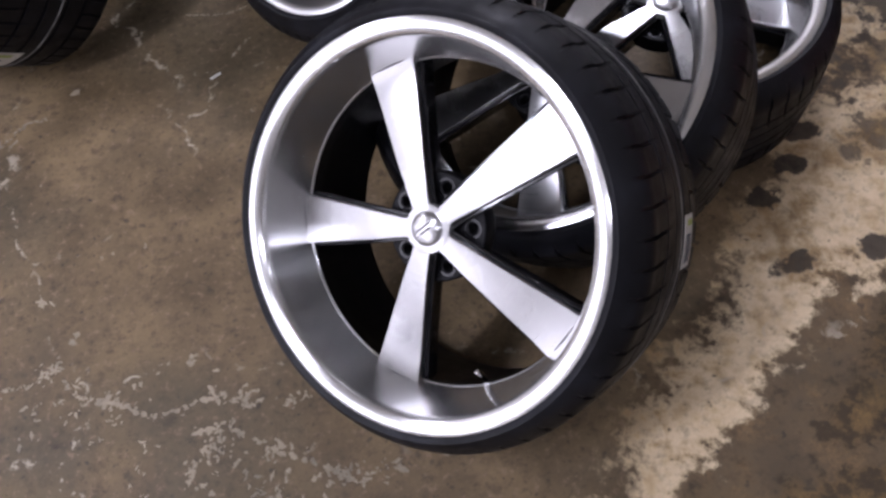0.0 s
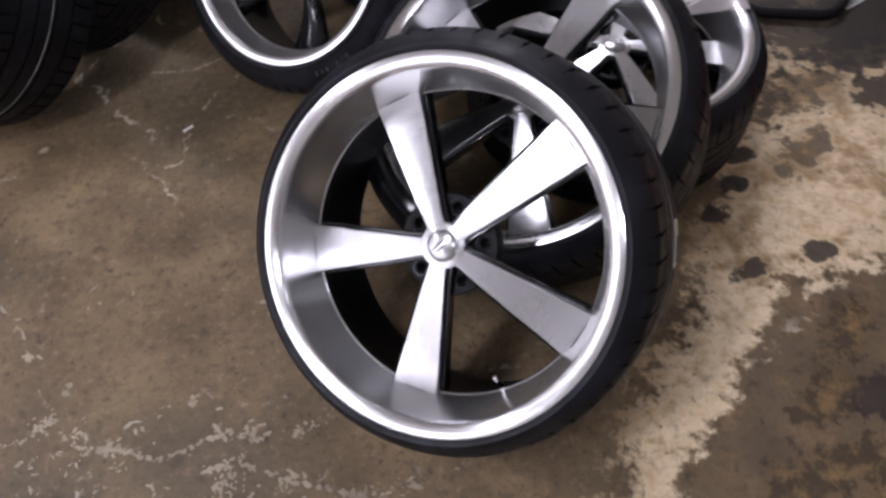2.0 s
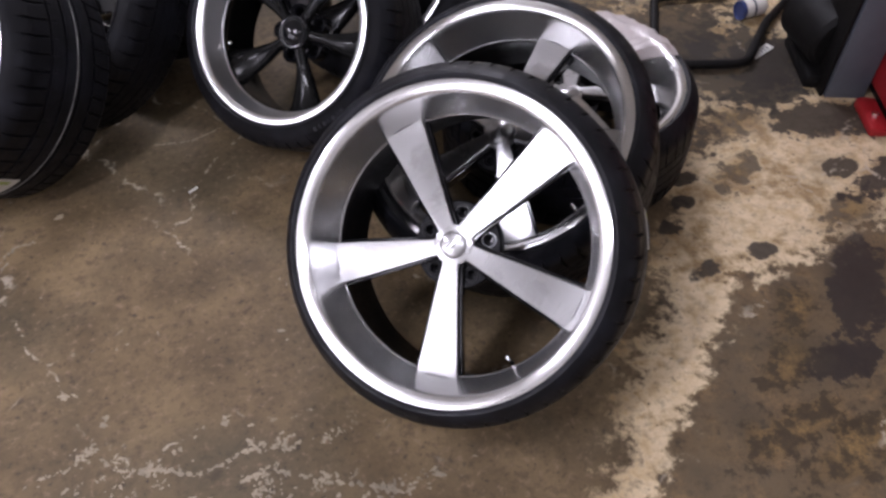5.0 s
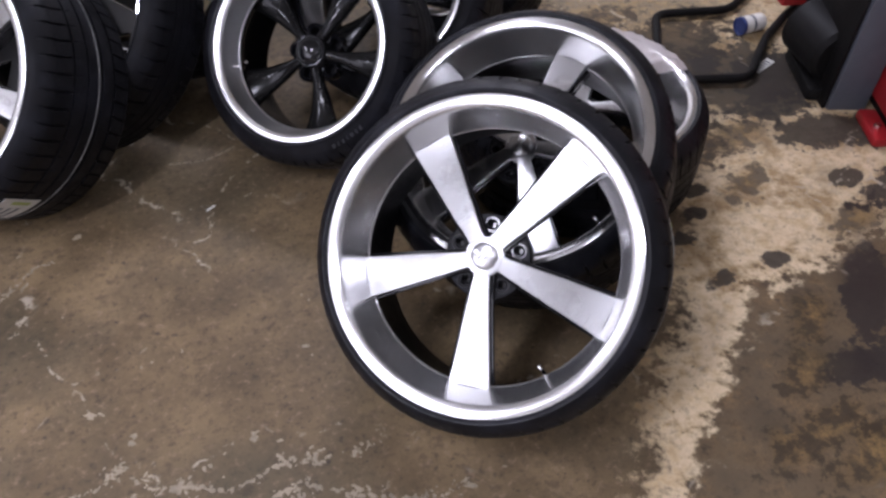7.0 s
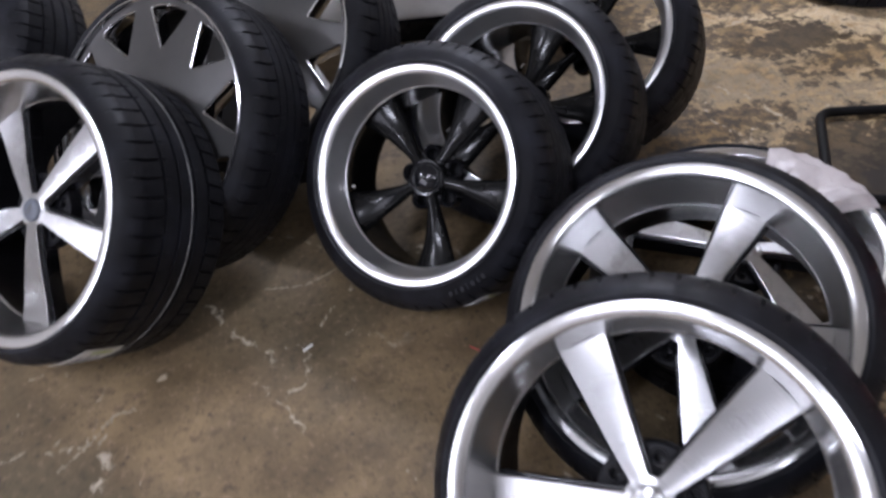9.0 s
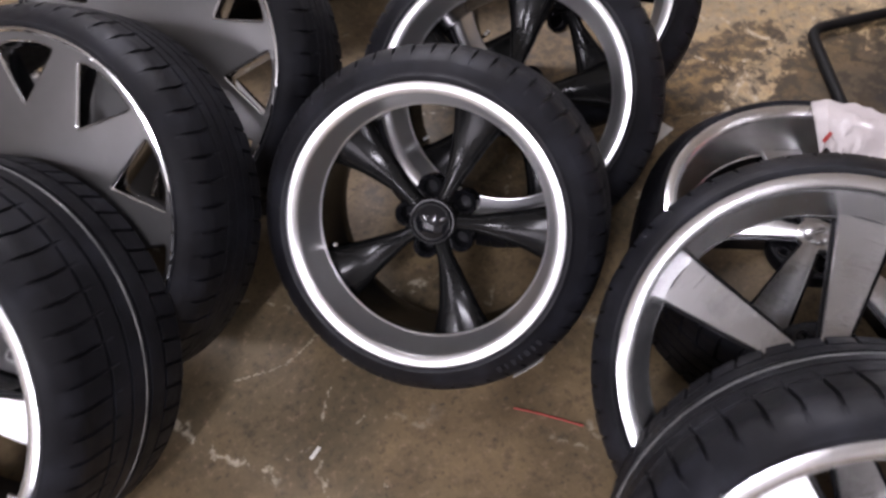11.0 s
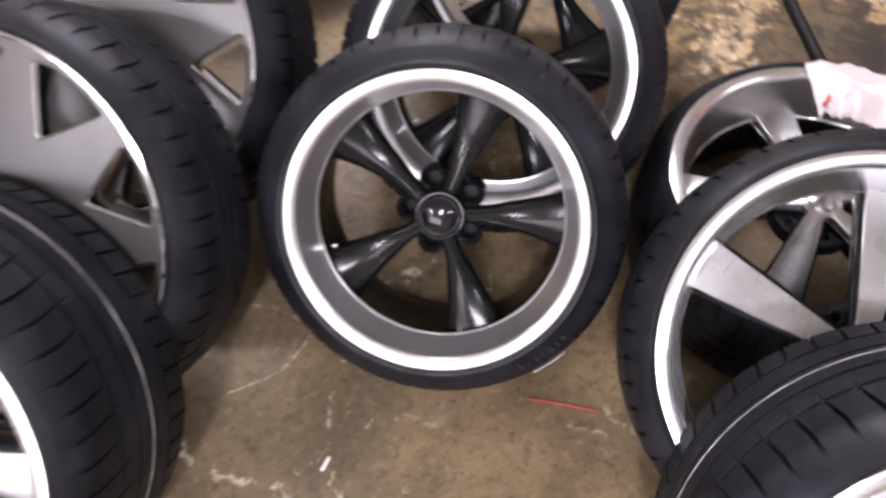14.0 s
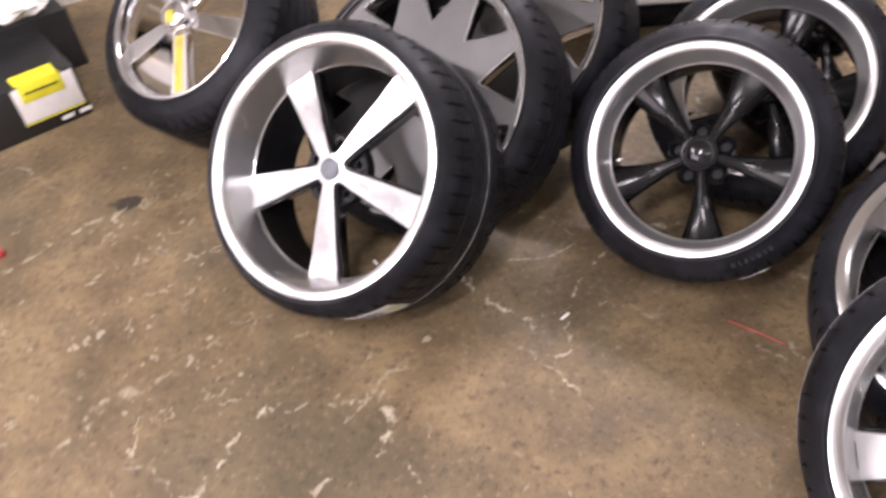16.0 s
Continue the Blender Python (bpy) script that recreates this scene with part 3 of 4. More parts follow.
def muscle_wheel(c, az, el, spin, W, label):
    R, ri, zi, hz = 0.262, 0.221, -0.068, -0.083
    Rt = 0.329
    ob, ty, local = wheel_base("muscle_wheel", c, az, el, R, Rt, W, label, "black flared-spoke wheels", True)
    I = Matrix.Identity(4)
    rim = part("rim", cached(("lip", "B"), lambda: lip_mesh(R, ri, zi, 0.019, LIPSATIN)), ob, local, "polished aluminium lip")
    part("barrel", cached(("barrel", "B", W), lambda: barrel_mesh(R, ri, zi, W, SATINBLACK)), rim, I, "satin black inner barrel")
    part("hub", cached(("hub", "B"), lambda: from_bm("hub", cyl_bm(0.046, 0.045, 48, 0.006), SATINBLACK)), rim, Matrix.Translation((0, 0, hz - 0.045)))
    part("center_cap", cached(("cap", "B"), lambda: lathe("center_cap", [(0.0, 0.0230), (0.006, 0.0227), (0.012, 0.0219), (0.018, 0.0205), (0.024, 0.0184), (0.030, 0.0155), (0.035, 0.0120), (0.0385, 0.0080), (0.0400, 0.0040), (0.0402, 0.0030), (0.0430, 0.0032), (0.0438, 0.0015), (0.0440, -0.004)], GLOSSBLACK, 48, False, 40)), rim, Matrix.Translation((0, 0, hz)), "glossy black domed cap")
    for k in range(5):
        part("spoke", cached(("spoke", "B"), lambda: flared_spoke(ri, zi, hz)), rim, turn_z(spin + 72 * k), "satin black flared spoke")
        boss = part("lug_boss", cached(("boss", "B"), lug_ear), rim, turn_z(spin + 36 + 72 * k) @ Matrix.Translation((0.061, 0, hz - 0.034)))
        # dark disc added to stand for the shade deep in the open hole
        part("hole", cached(("lughole", "B"), lambda: from_bm("hole", cyl_bm(0.0142, 0.004, 20), BARREL)), boss, Matrix.Translation((0, 0, -0.050)))
    part("valve_stem", cached(("valve",), None), rim, turn_z(spin + 200) @ pose(ri - 0.006, 0, zi - 0.02, 0, -40, 0), "small metal valve stem")
    return ob, ty, rim


def star_disc(R):
    windows = []
    for k in range(10):
        a = radians(36 * k)
        def at(r, d):
            return (r * math.cos(a + radians(d)), r * math.sin(a + radians(d)))
        windows.append(rounded_line([at(0.192, 0), at(0.250, 8.5), at(0.312, 13.6), at(0.318, 5), at(0.318, -5), at(0.312, -13.6), at(0.250, -8.5)], 0.014))
    lugs = [circle_line(0.011, 16, 0.062 * math.cos(radians(72 * k)), 0.062 * math.sin(radians(72 * k))) for k in range(5)]
    me = holed_plate("disc", [circle_line(R - 0.006, 120)] + windows + lugs, 0.040, 0.006, GREYALU, -0.040)
    # the cut edges of the windows are bright
    me.materials.append(CHROME)
    for poly in me.polygons:
        if poly.normal.z < 0.92 and math.hypot(poly.center.x, poly.center.y) < R - 0.008:
            poly.material_index = 1
    return me


def star_wheel(c, az, el, spin, W, label):
    R, Rt = 0.337, 0.389
    ob, ty, local = wheel_base("star_wheel", c, az, el, R, Rt, W, label, "grey ten-window wheels")
    I = Matrix.Identity(4)
    rim = part("rim", cached(("lip", "F"), lambda: lathe("rim", [(R - 0.004, -0.016), (R + 0.001, -0.010), (R + 0.002, -0.003), (R - 0.001, 0.0015), (R - 0.005, 0.002), (R - 0.009, -0.002), (R - 0.011, -0.012), (R - 0.012, -0.03)], CHROME, 128, False, 32)), ob, local, "bright polished rim edge")
    part("disc", cached(("disc", "F"), lambda: star_disc(R)), rim, turn_z(spin), "grey machined disc with triangular windows")
    part("barrel", cached(("barrel", "F", W), lambda: barrel_mesh(R, R - 0.03, -0.05, W, BARREL)), rim, I, "dark inner barrel")
    part("center_cap", cached(("cap", "F"), lambda: lathe("center_cap", [(0.0, 0.006), (0.03, 0.005), (0.036, 0.002), (0.037, 0.0)], GREYALU, 48, False, 60)), rim, Matrix.Translation((0, 0, -0.014)))
    return ob, ty, rim


def chrome_spoke(ri):
    secs = []
    for k in range(9):
        s = k / 8
        r = 0.03 + (ri - 0.03) * s
        w = 0.024 + 0.012 * s
        z = -0.012 - 0.02 * s
        secs.append([(r, -w, z - 0.03), (r, -w, z - 0.003), (r, -w + 0.004, z), (r, w - 0.004, z), (r, w, z - 0.003), (r, w, z - 0.03)])
    return loft("spoke", secs, CHROME)


def chrome_wheel(c, az, el, spin, W, label):
    R, ri, Rt = 0.274, 0.250, 0.360
    ob, ty, local = wheel_base("chrome_wheel", c, az, el, R, Rt, W, label, "")
    I = Matrix.Identity(4)
    rim = part("rim", lip_mesh(R, ri, -0.03, 0.012, CHROME), ob, local, "chrome rim")
    part("barrel", barrel_mesh(R, ri, -0.03, W, CHROME), rim, I, "chrome inner barrel")
    part("hub", cyl_bm(0.062, 0.03, 48, 0.006), rim, Matrix.Translation((0, 0, -0.04)), "chrome hub", CHROME)
    part("center_cap", lathe("center_cap", [(0.0, 0.046), (0.022, 0.045), (0.040, 0.041), (0.047, 0.036), (0.050, 0.028), (0.052, 0.010), (0.060, 0.004), (0.062, 0.0)], CHROME, 48, False, 60), rim, Matrix.Translation((0, 0, -0.012)))
    part("cap_label", box_bm(0.040, 0.034, 0.0012, 0.0004, turn_z(spin + 288) @ pose(0.016, 0.002, 0.0345, 0, 6, 0)), rim, None, "yellow label on the cap", TAPE)
    sp_me = chrome_spoke(ri)
    for k in range(5):
        sp = part("spoke", sp_me, rim, turn_z(spin + 72 * k))
        part("lug_nut", cached(("nut",), lambda: from_bm("lug_nut", nut_bm(0.010, 0.02), CHROME)), rim, turn_z(spin + 36 + 72 * k) @ Matrix.Translation((0.055, 0, -0.012)))
        if k == 4:
            part("film", box_bm(0.23, 0.052, 0.0015, 0.0005, pose(0.145, 0, -0.0225, 0, 5, 0)), sp, I, "clear plastic film under the tape", BAG)
            part("tape", box_bm(0.20, 0.034, 0.002, 0.0005, pose(0.14, 0, -0.0195, 0, 5, 0)), sp, I, "torn yellow tape", TAPE)
    return ob, ty, rim


front_wheel, front_tyre, front_rim = five_spoke_wheel((-0.1267, 0.5859, 0.4625), -39.4, 46.6, 63, 0.326, "wide machined five-spoke alloy wheel leaning back on another wheel")
five_spoke_wheel((0.0856, 0.9668, 0.4069), -46.4, 59.8, 89, 0.290, "machined five-spoke alloy wheel leaning on a flat-lying wheel")
flat_wheel, flat_tyre, flat_rim = five_spoke_wheel((0.4073, 1.2920, 0.2577), -46.4, 89.9, 40, 0.258, "machined five-spoke alloy wheel lying flat with a torn plastic bag")
left_wheel, left_tyre, left_rim = five_spoke_wheel((-1.2685, 1.5326, 0.4588), -39.1, 43.1, 66, 0.318, "wide machined five-spoke alloy wheel leaning on a grey wheel", cap_mat=GREYPAINT)
black_wheel, black_tyre, black_rim = muscle_wheel((-0.3632, 1.5073, 0.4048), -39.1, 40.6, 3, 0.268, "black flared-spoke wheel with polished lip leaning back")
muscle_wheel((-0.0802, 1.7612, 0.4082), -39.7, 45.4, 16, 0.272, "black flared-spoke wheel with polished lip leaning back")
muscle_wheel((0.1941, 2.0270, 0.3656), -39.7, 45.5, 16, 0.272, "black flared-spoke wheel with polished lip at the row's end")
star_wheel((-1.0263, 1.8604, 0.4247), -44.1, 43.1, 26, 0.230, "grey machined wheel with triangular windows leaning back")
star_wheel((-0.7466, 2.1811, 0.4329), -44.0, 43.5, 40, 0.230, "grey machined wheel with triangular windows at the back")
chrome_wheel((-1.7200, 2.4200, 0.4562), -42.0, 50.0, 8, 0.29, "chrome five-spoke wheel marked with yellow tape")


# ---- stickers and marks on the tyres ----
def tread_patch(name, Rt, a0, a1, z0, z1, mat, lift=0.0016, inward=0.0):
    """A thin curved label that lies on the tread."""
    verts, n = [], 9
    for lvl in (0.0, 0.0008):
        for i in range(n):
            a = radians(a0 + (a1 - a0) * i / (n - 1))
            for z in (z0, z1):
                r = Rt + lift + lvl - inward
                verts.append((r * math.cos(a), r * math.sin(a), z))
    faces = []
    for base, flip in ((0, True), (2 * n, False)):
        for i in range(n - 1):
            f = (base + 2 * i, base + 2 * i + 1, base + 2 * i + 3, base + 2 * i + 2)
            faces.append(f[::-1] if flip else f)
    for i in range(n - 1):
        faces.append((2 * i, 2 * i + 2, 2 * n + 2 * i + 2, 2 * n + 2 * i))
        faces.append((2 * i + 1, 2 * n + 2 * i + 1, 2 * n + 2 * i + 3, 2 * i + 3))
    return mesh_of(name, verts, faces, mat)


def tread_label(tyre, Rt, a, z, span_deg, width):
    lab = part("paper_label", tread_patch("paper_label", Rt, a - span_deg / 2, a + span_deg / 2, z, z - width, WHITEPAPER), tyre, Matrix.Identity(4), "white paper tyre label")
    part("print", tread_patch("print", Rt, a + span_deg * 0.30, a + span_deg * 0.41, z - width * 0.3, z - width * 0.8, GREEN, 0.0032), lab, Matrix.Identity(4), "lime green printed block")
    for k in range(3):
        part("print_bar", tread_patch("print_bar", Rt, a - span_deg * 0.4, a + span_deg * 0.15, z - width * (0.2 + 0.22 * k), z - width * (0.27 + 0.22 * k), GREYPAINT, 0.0032), lab, Matrix.Identity(4), "grey printed line")


tread_label(left_tyre, 0.361, -52, -0.055, 20, 0.11)
tread_label(front_tyre, 0.361, 24, -0.20, 13, 0.05)
tread_label(black_tyre, 0.328, -46, -0.05, 12, 0.09)
STRIPE = painted("chalk_stripe", (0.30, 0.30, 0.29), 0.7, wear=0.8)
for ty, Rt, zs in ((left_tyre, 0.362, (-0.185,)), (front_tyre, 0.362, (-0.185,)), (black_tyre, 0.329, ())):
    for z in zs:
        part("stripe", lathe("stripe", [(Rt - 0.002, z + 0.0022), (Rt + 0.0006, z + 0.0015), (Rt + 0.0006, z - 0.0015), (Rt - 0.002, z - 0.0022)], STRIPE, 140), ty, Matrix.Identity(4), "thin pale factory stripe")


# ---- torn bag on the flat wheel ----
def crumpled_bag():
    nu, nv = 46, 20
    verts = []
    for i in range(nu):
        a = radians(46 + 58 * i / (nu - 1))
        rag = 0.02 * noise.noise(Vector((i * 0.3, 0, 3)))
        for j in range(nv):
            s = j / (nv - 1)
            r = 0.165 + rag + (0.155 - rag) * s + 0.012 * noise.noise(Vector((i * 0.25, j * 0.3, 9)))
            q = Vector((i * 0.08, j * 0.10, 0))
            z = 0.008 + 0.024 * math.sin(math.pi * s) ** 0.7 * (0.6 + 0.9 * noise.noise(q)) + 0.005 * abs(noise.noise(q * 2.1)) + 0.002 * noise.noise(q * 7.0)
            z *= min(1, (min(i, nu - 1 - i) + 1) / 5)
            verts.append((r * math.cos(a), r * math.sin(a), 0.008 + max(0.0, z)))
    me = mesh_of("bag", verts, grid_faces(nu, nv, False), BAG, True, 25)
    return me


bpy.context.view_layer.update()
bag_m = flat_rim.matrix_world.copy()
bag = thing("plastic_bag", bag_m.translation, "crumpled translucent plastic bag draped over the flat wheel", "plastic bag")
bag_local = Matrix.Translation(-bag.location) @ bag_m
film = part("film", crumpled_bag(), bag, bag_local)
sol = film.modifiers.new("thickness", "SOLIDIFY")
sol.thickness = 0.0012
part("red_print", box_bm(0.008, 0.035, 0.0015, 0.0004, turn_z(100) @ pose(0.19, 0, 0.030, 0, -15, 60)), bag, bag_local, "red printed strip", REDPLASTIC)


# ---- tubular stand, machine and clutter by the oil stain ----
stand = thing("tube_stand", (0.95, 1.75, 0.0), "bent black steel tube stand lying on the floor", "stand")
for pts in ([(0.62, 0.42, 0.020), (0.46, 0.27, 0.020), (0.345, 0.185, 0.020), (0.06, 0.23, 0.020), (-0.085, -0.10, 0.020), (-0.03, -0.185, 0.020), (0.19, -0.235, 0.020), (0.37, -0.03, 0.020), (0.55, 0.11, 0.020), (0.72, 0.20, 0.020)],):
    part("tube", tube(pts, 0.0155, 12, 0.05), stand, None, "", STEELBLACK)
slip = thing("paper_tag", (1.239, 1.590, 0.0), "small white printed paper tag under the tube", "tag")
tagp = pose(0, 0, 0.003, 0, 0, 26)
part("paper", box_bm(0.105, 0.032, 0.0016, 0.0004, tagp), slip, None, "", WHITEPAPER)
for k in range(5):
    part("print_bar", box_bm(0.006, 0.022, 0.0008, 0, tagp @ pose(-0.035 + 0.016 * k, 0, 0.0012)), slip, None, "grey printed bar", GREYPAINT)

can = thing("spray_can", (1.394, 1.812, 0.0), "white spray can with a dark base lying on its side", "can")
can_m = pose(0, 0, 0.034, 90, 0, -84)
part("body", lathe("body", [(0.0, 0.030), (0.012, 0.030), (0.024, 0.036), (0.031, 0.046), (0.0325, 0.052), (0.0325, 0.128), (0.0, 0.128)], CARD_WHITE, 32), can, can_m, "white printed can body")
part("base_rim", lathe("base_rim", [(0.0325, 0.126), (0.0338, 0.128), (0.0338, 0.140), (0.0300, 0.141), (0.0285, 0.134), (0.0, 0.136)], BLUE, 32), can, can_m, "dark blue base rim")
part("print_bar", lathe("print_bar", [(0.0326, 0.086), (0.0330, 0.087), (0.0330, 0.094), (0.0326, 0.095)], GREYPAINT, 32), can, can_m, "grey printed band")

machine = thing("tyre_machine", (1.43, 1.27, 0.0), "red and grey tyre-changing machine with black base", "machine")
mm = pose(0, 0, 0, 0, 0, -16)
part("cabinet", box_bm(0.58, 0.66, 0.86, 0.02, mm @ pose(0.292, -0.02, 0.475)), machine, None, "red painted cabinet", RED)
part("plinth", box_bm(0.54, 0.60, 0.05, 0.008, mm @ pose(0.30, -0.02, 0.025)), machine, None, "black plinth", STEELBLACK)
part("side_panel", box_bm(0.126, 0.34, 1.00, 0.006, mm @ pose(-0.066, 0.172, 0.50)), machine, None, "dark grey side panel", GREYPAINT)
# black plate added where only darkness shows beside the grey panel
part("void_plate", box_bm(0.012, 0.36, 0.60, 0.004, mm @ pose(-0.138, 0.19, 0.30)), machine, None, "black plate filling the dark void", STEELBLACK)
part("foot", box_bm(0.06, 0.16, 0.035, 0.010, mm @ pose(-0.02, -0.11, 0.0175)), machine, None, "red foot flange", RED)
part("foot_bolt", nut_bm(0.012, 0.014), machine, mm @ pose(-0.025, -0.13, 0.035), "steel foot bolt", CHROME)
# drum and block are added shapes that stand for the dark void there
part("void_drum", lathe("void_drum", [(0.0, 0.0), (0.085, 0.0), (0.10, 0.01), (0.10, 0.20), (0.085, 0.215), (0.03, 0.215), (0.03, 0.25), (0.0, 0.25)], STEELBLACK, 40), machine, mm @ pose(-0.145, 0.30, 0.145, 90, 0, 12), "black drum filling the dark void")
part("void_block", box_bm(0.10, 0.26, 0.05, 0.012, mm @ pose(-0.135, 0.18, 0.025)), machine, None, "black block filling the dark void", STEELBLACK)
part("red_arm", box_bm(0.26, 0.09, 0.09, 0.015, mm @ pose(-0.02, 0.62, 0.10, 0, 0, 10)), machine, None, "red arm", RED)
part("arm_link", box_bm(0.06, 0.34, 0.06, 0.01, mm @ pose(-0.02, 0.48, 0.07)), machine, None, "black arm link", STEELBLACK)

spare = thing("loose_tyre", (1.62, 2.86, 0.0), "plain black tyre lying flat on the floor", "tyre")
part("carcass", tyre_mesh(0.24, 0.33, 0.22), spare, Matrix.Translation((0, 0, 0.219)))

# ---- box and cartons by the chrome wheel ----
box = thing("parts_box", (-2.34, 2.50, 0.0), "black and white cardboard box with yellow stickers", "box")
bx = pose(0, 0, 0, 0, 0, 33.6)
part("carton", box_bm(0.62, 0.36, 0.20, 0.006, bx @ pose(-0.12, 0.18, 0.10)), box, None, "black printed carton", CARD_BLACK)
part("white_panel", box_bm(0.215, 0.003, 0.135, 0.001, bx @ pose(0.072, -0.0015, 0.125)), box, None, "white front panel", CARD_WHITE)
part("sticker", box_bm(0.148, 0.003, 0.068, 0.001, bx @ pose(0.063, -0.0045, 0.168)), box, None, "yellow sticker", YELLOW)
part("sticker", box_bm(0.148, 0.075, 0.003, 0.001, bx @ pose(0.058, 0.037, 0.2015)), box, None, "yellow sticker", YELLOW)
part("sticker_line", box_bm(0.12, 0.002, 0.006, 0, bx @ pose(0.063, -0.0068, 0.168)), box, None, "dark printed line", CARD_BLACK)
part("trim_line", box_bm(0.215, 0.002, 0.005, 0, bx @ pose(0.072, -0.0012, 0.052)), box, None, "thin yellow line", YELLOW)
for k in range(2):
    part("print_bar", box_bm(0.045, 0.002, 0.014, 0, bx @ pose(0.105 + 0.065 * k, -0.0012, 0.027)), box, None, "white printed bar", CARD_WHITE)
tray = thing("black_tray", (-2.50, 2.86, 0.0), "black plastic tray with wrapped parts on a carton", "tray")
part("carton", box_bm(0.60, 0.34, 0.24, 0.006, bx @ pose(-0.05, 0.14, 0.12)), tray, None, "black carton", CARD_BLACK)
part("shell", box_bm(0.50, 0.28, 0.10, 0.03, bx @ pose(-0.05, 0.14, 0.29), 4), tray, None, "glossy black shell", GLOSSBLACK)


def lump(sx, sy, sz, seed):
    bm = bmesh.new()
    bmesh.ops.create_icosphere(bm, subdivisions=4, radius=1.0)
    for v in bm.verts:
        k = 1 + 0.30 * noise.noise(v.co * 2.3 + Vector((seed, 0, 0))) + 0.10 * noise.noise(v.co * 7.0 + Vector((0, seed, 0)))
        v.co = Vector((v.co.x * sx * k, v.co.y * sy * k, v.co.z * sz * k))
    return bm


part("wrapped_part", lump(0.13, 0.10, 0.05, 1.7), tray, bx @ pose(-0.10, 0.10, 0.36), "shiny black wrapped part", GLOSSBLACK)
part("wrapper", lump(0.10, 0.08, 0.045, 5.1), tray, bx @ pose(0.08, 0.16, 0.35), "crumpled clear wrapper", BAG)
part("white_wrapper", lump(0.12, 0.09, 0.05, 8.4), tray, bx @ pose(0.067, -0.132, 0.36), "crumpled white plastic wrapper", CARD_WHITE)
carton = thing("white_carton", (-2.28, 3.55, 0.0), "plain white carton on the floor", "carton")
part("body", box_bm(0.50, 0.40, 0.16, 0.006, pose(-0.1, 0.22, 0.08, 0, 0, 20)), carton, None, "", CARD_WHITE)

# ---- white housing behind the wheels ----
housing = thing("white_housing", (-0.10, 2.76, 0.0), "white enamel appliance housing on a black base", "appliance")
part("base", box_bm(1.3, 0.5, 0.10, 0.02, pose(0.0, 0.27, 0.05, 0, 0, -4)), housing, None, "black base", SATINBLACK)
part("shell", box_bm(1.32, 0.52, 0.60, 0.03, pose(0.0, 0.27, 0.395, 0, 0, -4), 4), housing, None, "white rounded shell", painted("white_enamel", (0.8, 0.79, 0.76), 0.35))
part("grille", box_bm(0.22, 0.01, 0.10, 0.003, pose(0.2, -0.006, 0.36, 0, 0, -4)), housing, None, "grey grille", GREYPAINT)

# ---- small things on the floor ----
scuff_bm = join_bm([box_bm(0.018, 0.003, 0.0008, 0.0002, turn_z(-9 + 2.2 * k) @ pose(0.334 - 0.003 * (k % 3), 0, -0.0115, 0, 22, 35 - 40 * (k % 2)), 1) for k in range(6)])
part("scuff", scuff_bm, front_tyre, Matrix.Identity(4), "pale scuff mark on the sidewall", STRIPE)
straw = thing("red_straw", (-0.22, 1.244, 0.0), "thin red plastic straw on the concrete", "straw")
part("stem", tube([(-0.057, 0.047, 0.0022), (-0.01, 0.01, 0.0024), (0.054, -0.047, 0.0022)], 0.0018, 8), straw, None, "", REDPLASTIC)
chip = thing("paint_chip", (-0.687, 1.372, 0.0), "small white paint chip on the concrete", "chip")
part("sliver", box_bm(0.030, 0.008, 0.002, 0.0006, pose(0, 0, 0.001, 0, 0, 35)), chip, None, "", WHITEPAPER)
scrap = thing("paper_scrap", (0.40, 1.85, 0.0), "torn white paper scrap on the floor", "paper")
part("sheet", box_bm(0.10, 0.08, 0.002, 0.0006, pose(0, 0, 0.001, 0, 0, 20)), scrap, None, "", WHITEPAPER)
redcap = thing("bottle_top", (-2.31, 1.87, 0.0), "small red plastic bottle top on the floor", "bottle top")
part("body", lathe("body", [(0.0, 0.018), (0.014, 0.018), (0.017, 0.014), (0.018, 0.0), (0.0, 0.0)], REDPLASTIC, 24), redcap)


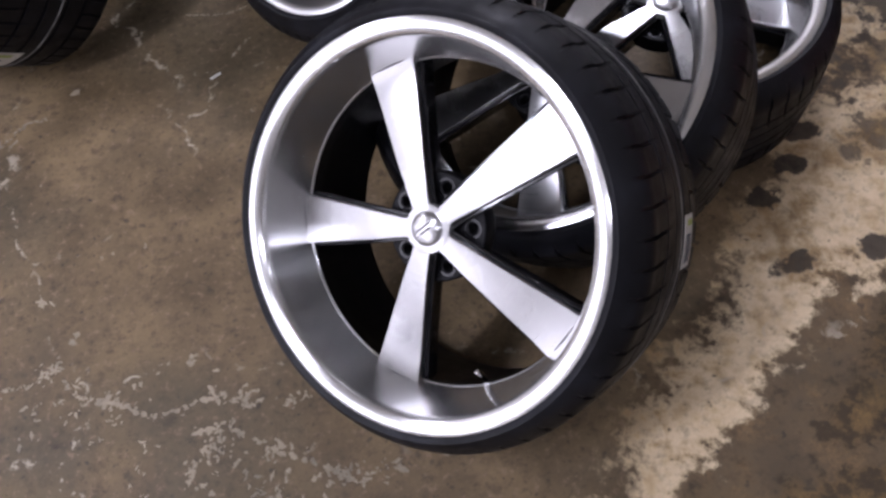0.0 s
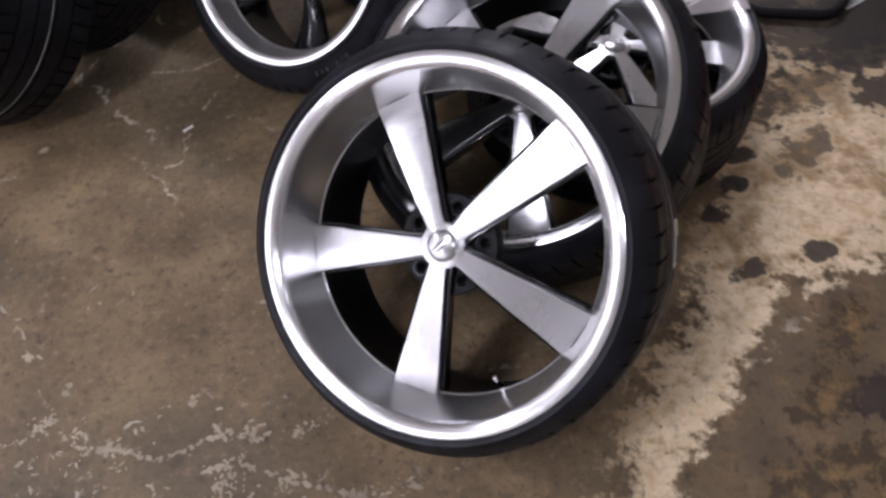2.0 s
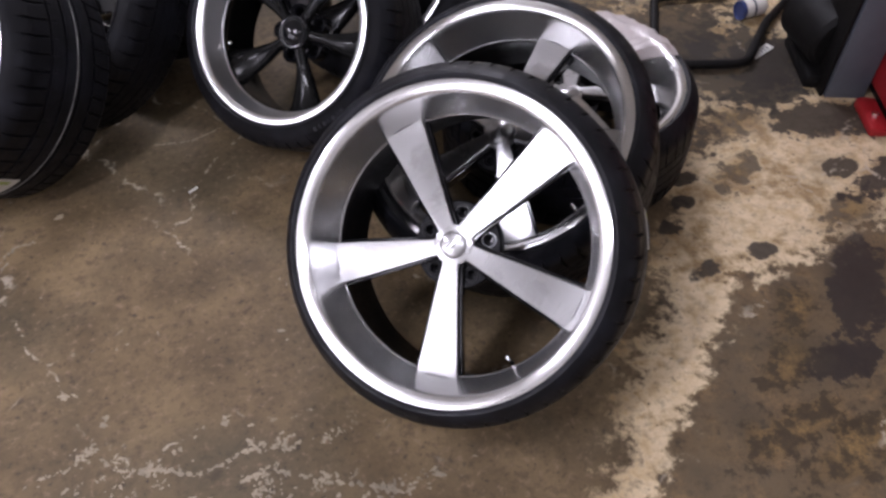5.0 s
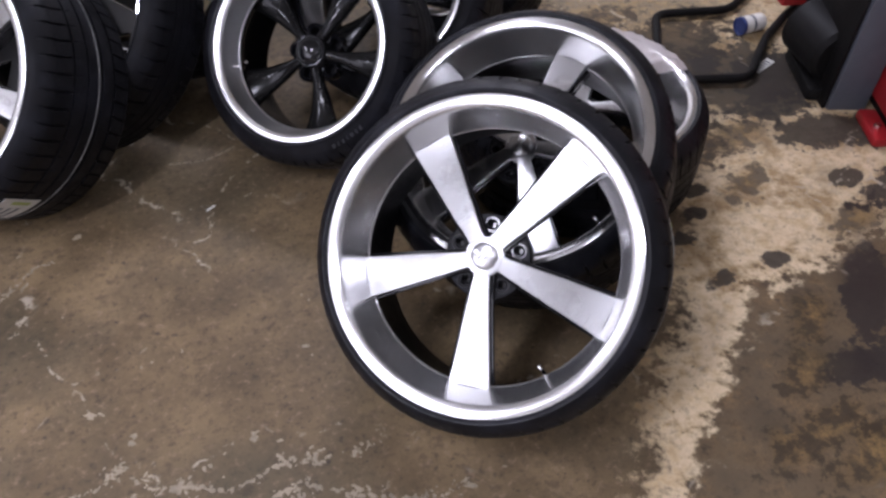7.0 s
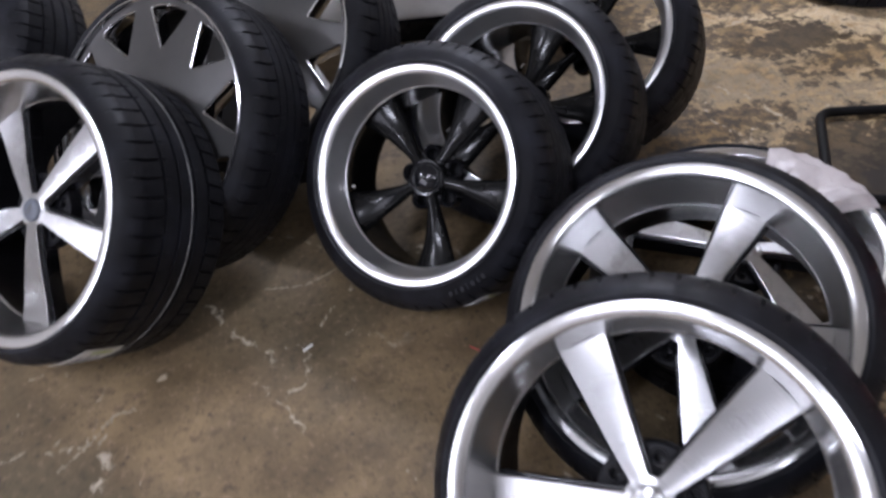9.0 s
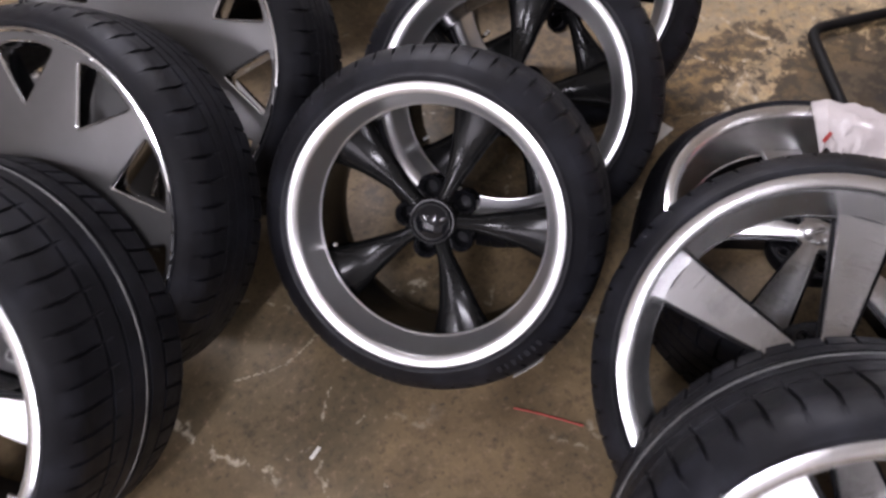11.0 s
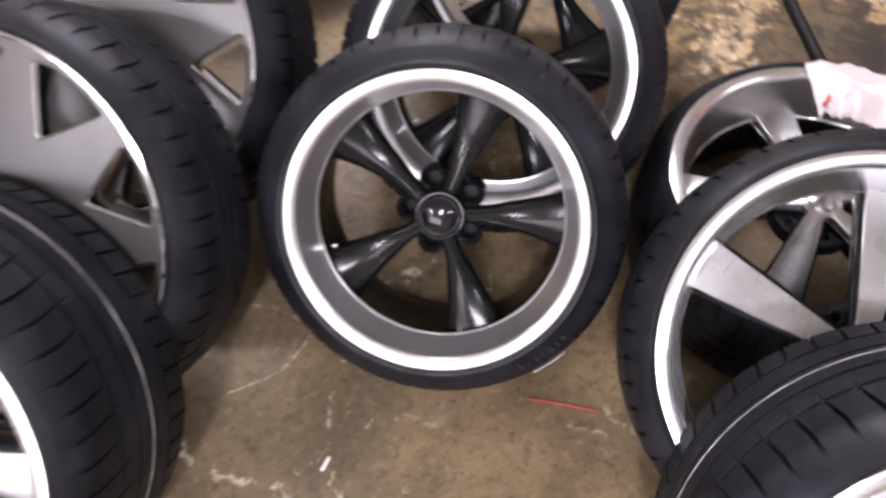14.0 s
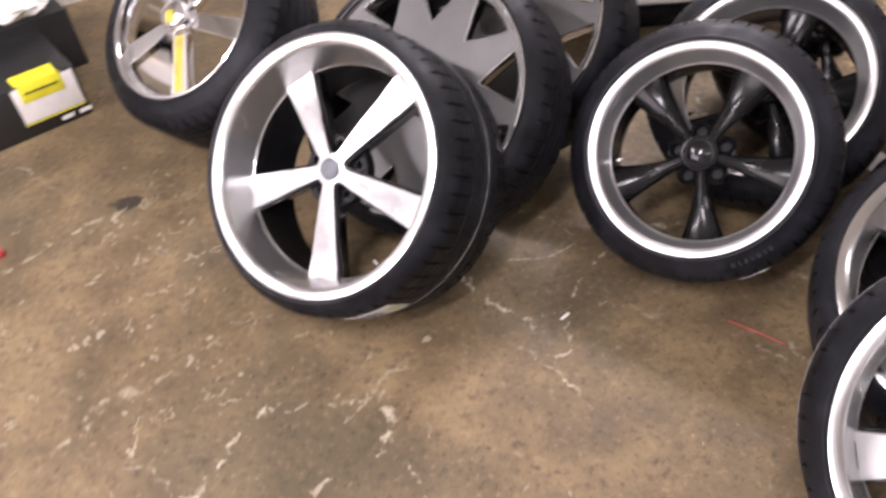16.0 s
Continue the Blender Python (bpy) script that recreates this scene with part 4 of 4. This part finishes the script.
def flakes():
    """Thin pale paint remnants: along old cracks and scattered over the bare concrete."""
    rng = random.Random(4)
    bm = bmesh.new()

    def flake(cx, cy, size, stretch, turn):
        n = rng.randint(9, 14)
        pts = []
        for k in range(n):
            a = 2 * math.pi * k / n
            r = size * rng.uniform(0.3, 1.0)
            px, py = r * stretch * math.cos(a), r * math.sin(a)
            pts.append((cx + px * math.cos(turn) - py * math.sin(turn), cy + px * math.sin(turn) + py * math.cos(turn)))
        z = 0.0006 + rng.random() * 0.0006
        top = [bm.verts.new((px, py, z)) for px, py in pts]
        low = [bm.verts.new((px, py, -0.001)) for px, py in pts]
        bm.faces.new(top)
        for k in range(n):
            bm.faces.new((low[k], low[(k + 1) % n], top[(k + 1) % n], top[k]))

    lines = [
        [(-1.04, 0.543), (-0.97, 0.558), (-0.941, 0.594), (-0.864, 0.522), (-0.789, 0.507), (-0.70, 0.473), (-0.62, 0.499), (-0.556, 0.519)],
        [(-0.602, 0.435), (-0.559, 0.455), (-0.463, 0.406), (-0.35, 0.364), (-0.262, 0.324)],
        [(-1.108, 1.269), (-1.166, 1.261), (-1.197, 1.213), (-1.234, 1.169), (-1.28, 1.124)],
        [(-0.877, 1.464), (-0.904, 1.437)], [(-1.049, 1.362), (-1.08, 1.347)],
        [(-0.60, 1.635), (-0.678, 1.597), (-0.721, 1.595), (-0.803, 1.604)],
    ]
    for line, thick in zip(lines, (0.007, 0.010, 0.006, 0.011, 0.012, 0.004)):
        for a, b in zip(line, line[1:]):
            d = math.dist(a, b)
            n = max(2, int(d / (thick * 0.9)))
            for k in range(n):
                s = (k + rng.random() * 0.6) / n
                if rng.random() < 0.15:
                    continue
                flake(a[0] + (b[0] - a[0]) * s + rng.gauss(0, thick * 0.35), a[1] + (b[1] - a[1]) * s + rng.gauss(0, thick * 0.35), thick * rng.uniform(0.4, 1.0), rng.uniform(1, 1.9), math.atan2(b[1] - a[1], b[0] - a[0]) + rng.gauss(0, 0.5))
    fields = [(-1.80, 1.55, 0.34, 0.42, 45), (-1.85, 1.95, 0.2, 0.28, 40), (-0.75, 0.48, 0.28, 0.08, 40), (-0.45, 0.33, 0.22, 0.08, 40), (-1.5, 1.3, 0.3, 0.25, 14), (-0.6, 0.9, 0.4, 0.35, 10), (-1.6, 0.9, 0.4, 0.3, 8)]
    for cx, cy, sx, sy, n in fields:
        for k in range(n):
            px, py = rng.gauss(cx, sx * 0.6), rng.gauss(cy, sy * 0.6)
            size = rng.choice((0.0025, 0.003, 0.004, 0.007))
            turn = rng.uniform(0, 3.1)
            for j in range(rng.randint(1, 4)):
                flake(px + rng.gauss(0, size * 1.5), py + rng.gauss(0, size * 1.5), size * rng.uniform(0.5, 1.1), rng.uniform(1, 3.0), turn + rng.gauss(0, 0.5))
    # curling squiggles where the paint has cracked away
    for k in range(34):
        px, py = rng.uniform(-2.30, -1.38), rng.uniform(1.15, 2.15)
        if px > -1.55 and py > 1.5:
            continue
        turn = rng.uniform(0, 6.3)
        for j in range(rng.randint(5, 16)):
            size = rng.uniform(0.0015, 0.0042)
            if rng.random() < 0.25:
                continue
            flake(px + rng.gauss(0, 0.0015), py + rng.gauss(0, 0.0015), size, rng.uniform(1.2, 2.6), turn + rng.gauss(0, 0.3))
            turn += rng.gauss(0, 0.8)
            px, py = px + 0.0085 * math.cos(turn), py + 0.0085 * math.sin(turn)
    # larger worn patches along the old joint
    for cx, cy, sx, sy, n in ((-0.565, 0.411, 0.018, 0.026, 34), (-0.603, 0.363, 0.012, 0.016, 16), (-0.52, 0.505, 0.030, 0.014, 30), (-0.946, 0.588, 0.020, 0.018, 22), (-0.316, 0.347, 0.045, 0.014, 44), (-0.80, 0.505, 0.05, 0.010, 26), (-0.41, 0.50, 0.04, 0.012, 18), (-0.43, 0.405, 0.03, 0.010, 18)):
        for k in range(n):
            flake(rng.gauss(cx, sx * 0.7), rng.gauss(cy, sy * 0.7), rng.uniform(0.002, 0.0062), rng.uniform(1, 2.2), rng.uniform(0, 3.1))
    for px, py, size in ((-0.64, 0.597, 0.013), (-0.911, 0.652, 0.012), (-1.778, 1.122, 0.012), (-1.97, 1.485, 0.014), (-1.93, 1.508, 0.012), (-1.342, 0.96, 0.012), (-1.633, 1.447, 0.008)):
        for j in range(3):
            flake(px + rng.gauss(0, size * 0.4), py + rng.gauss(0, size * 0.4), size * rng.uniform(0.6, 1.0), 1.2, rng.uniform(0, 3))
    return from_bm("paint_flakes", bm, FLAKE, False)


tagged(new("paint_flakes", flakes()), "pale flaking paint remnants scattered over the concrete", "paint flakes", kind="stuff")
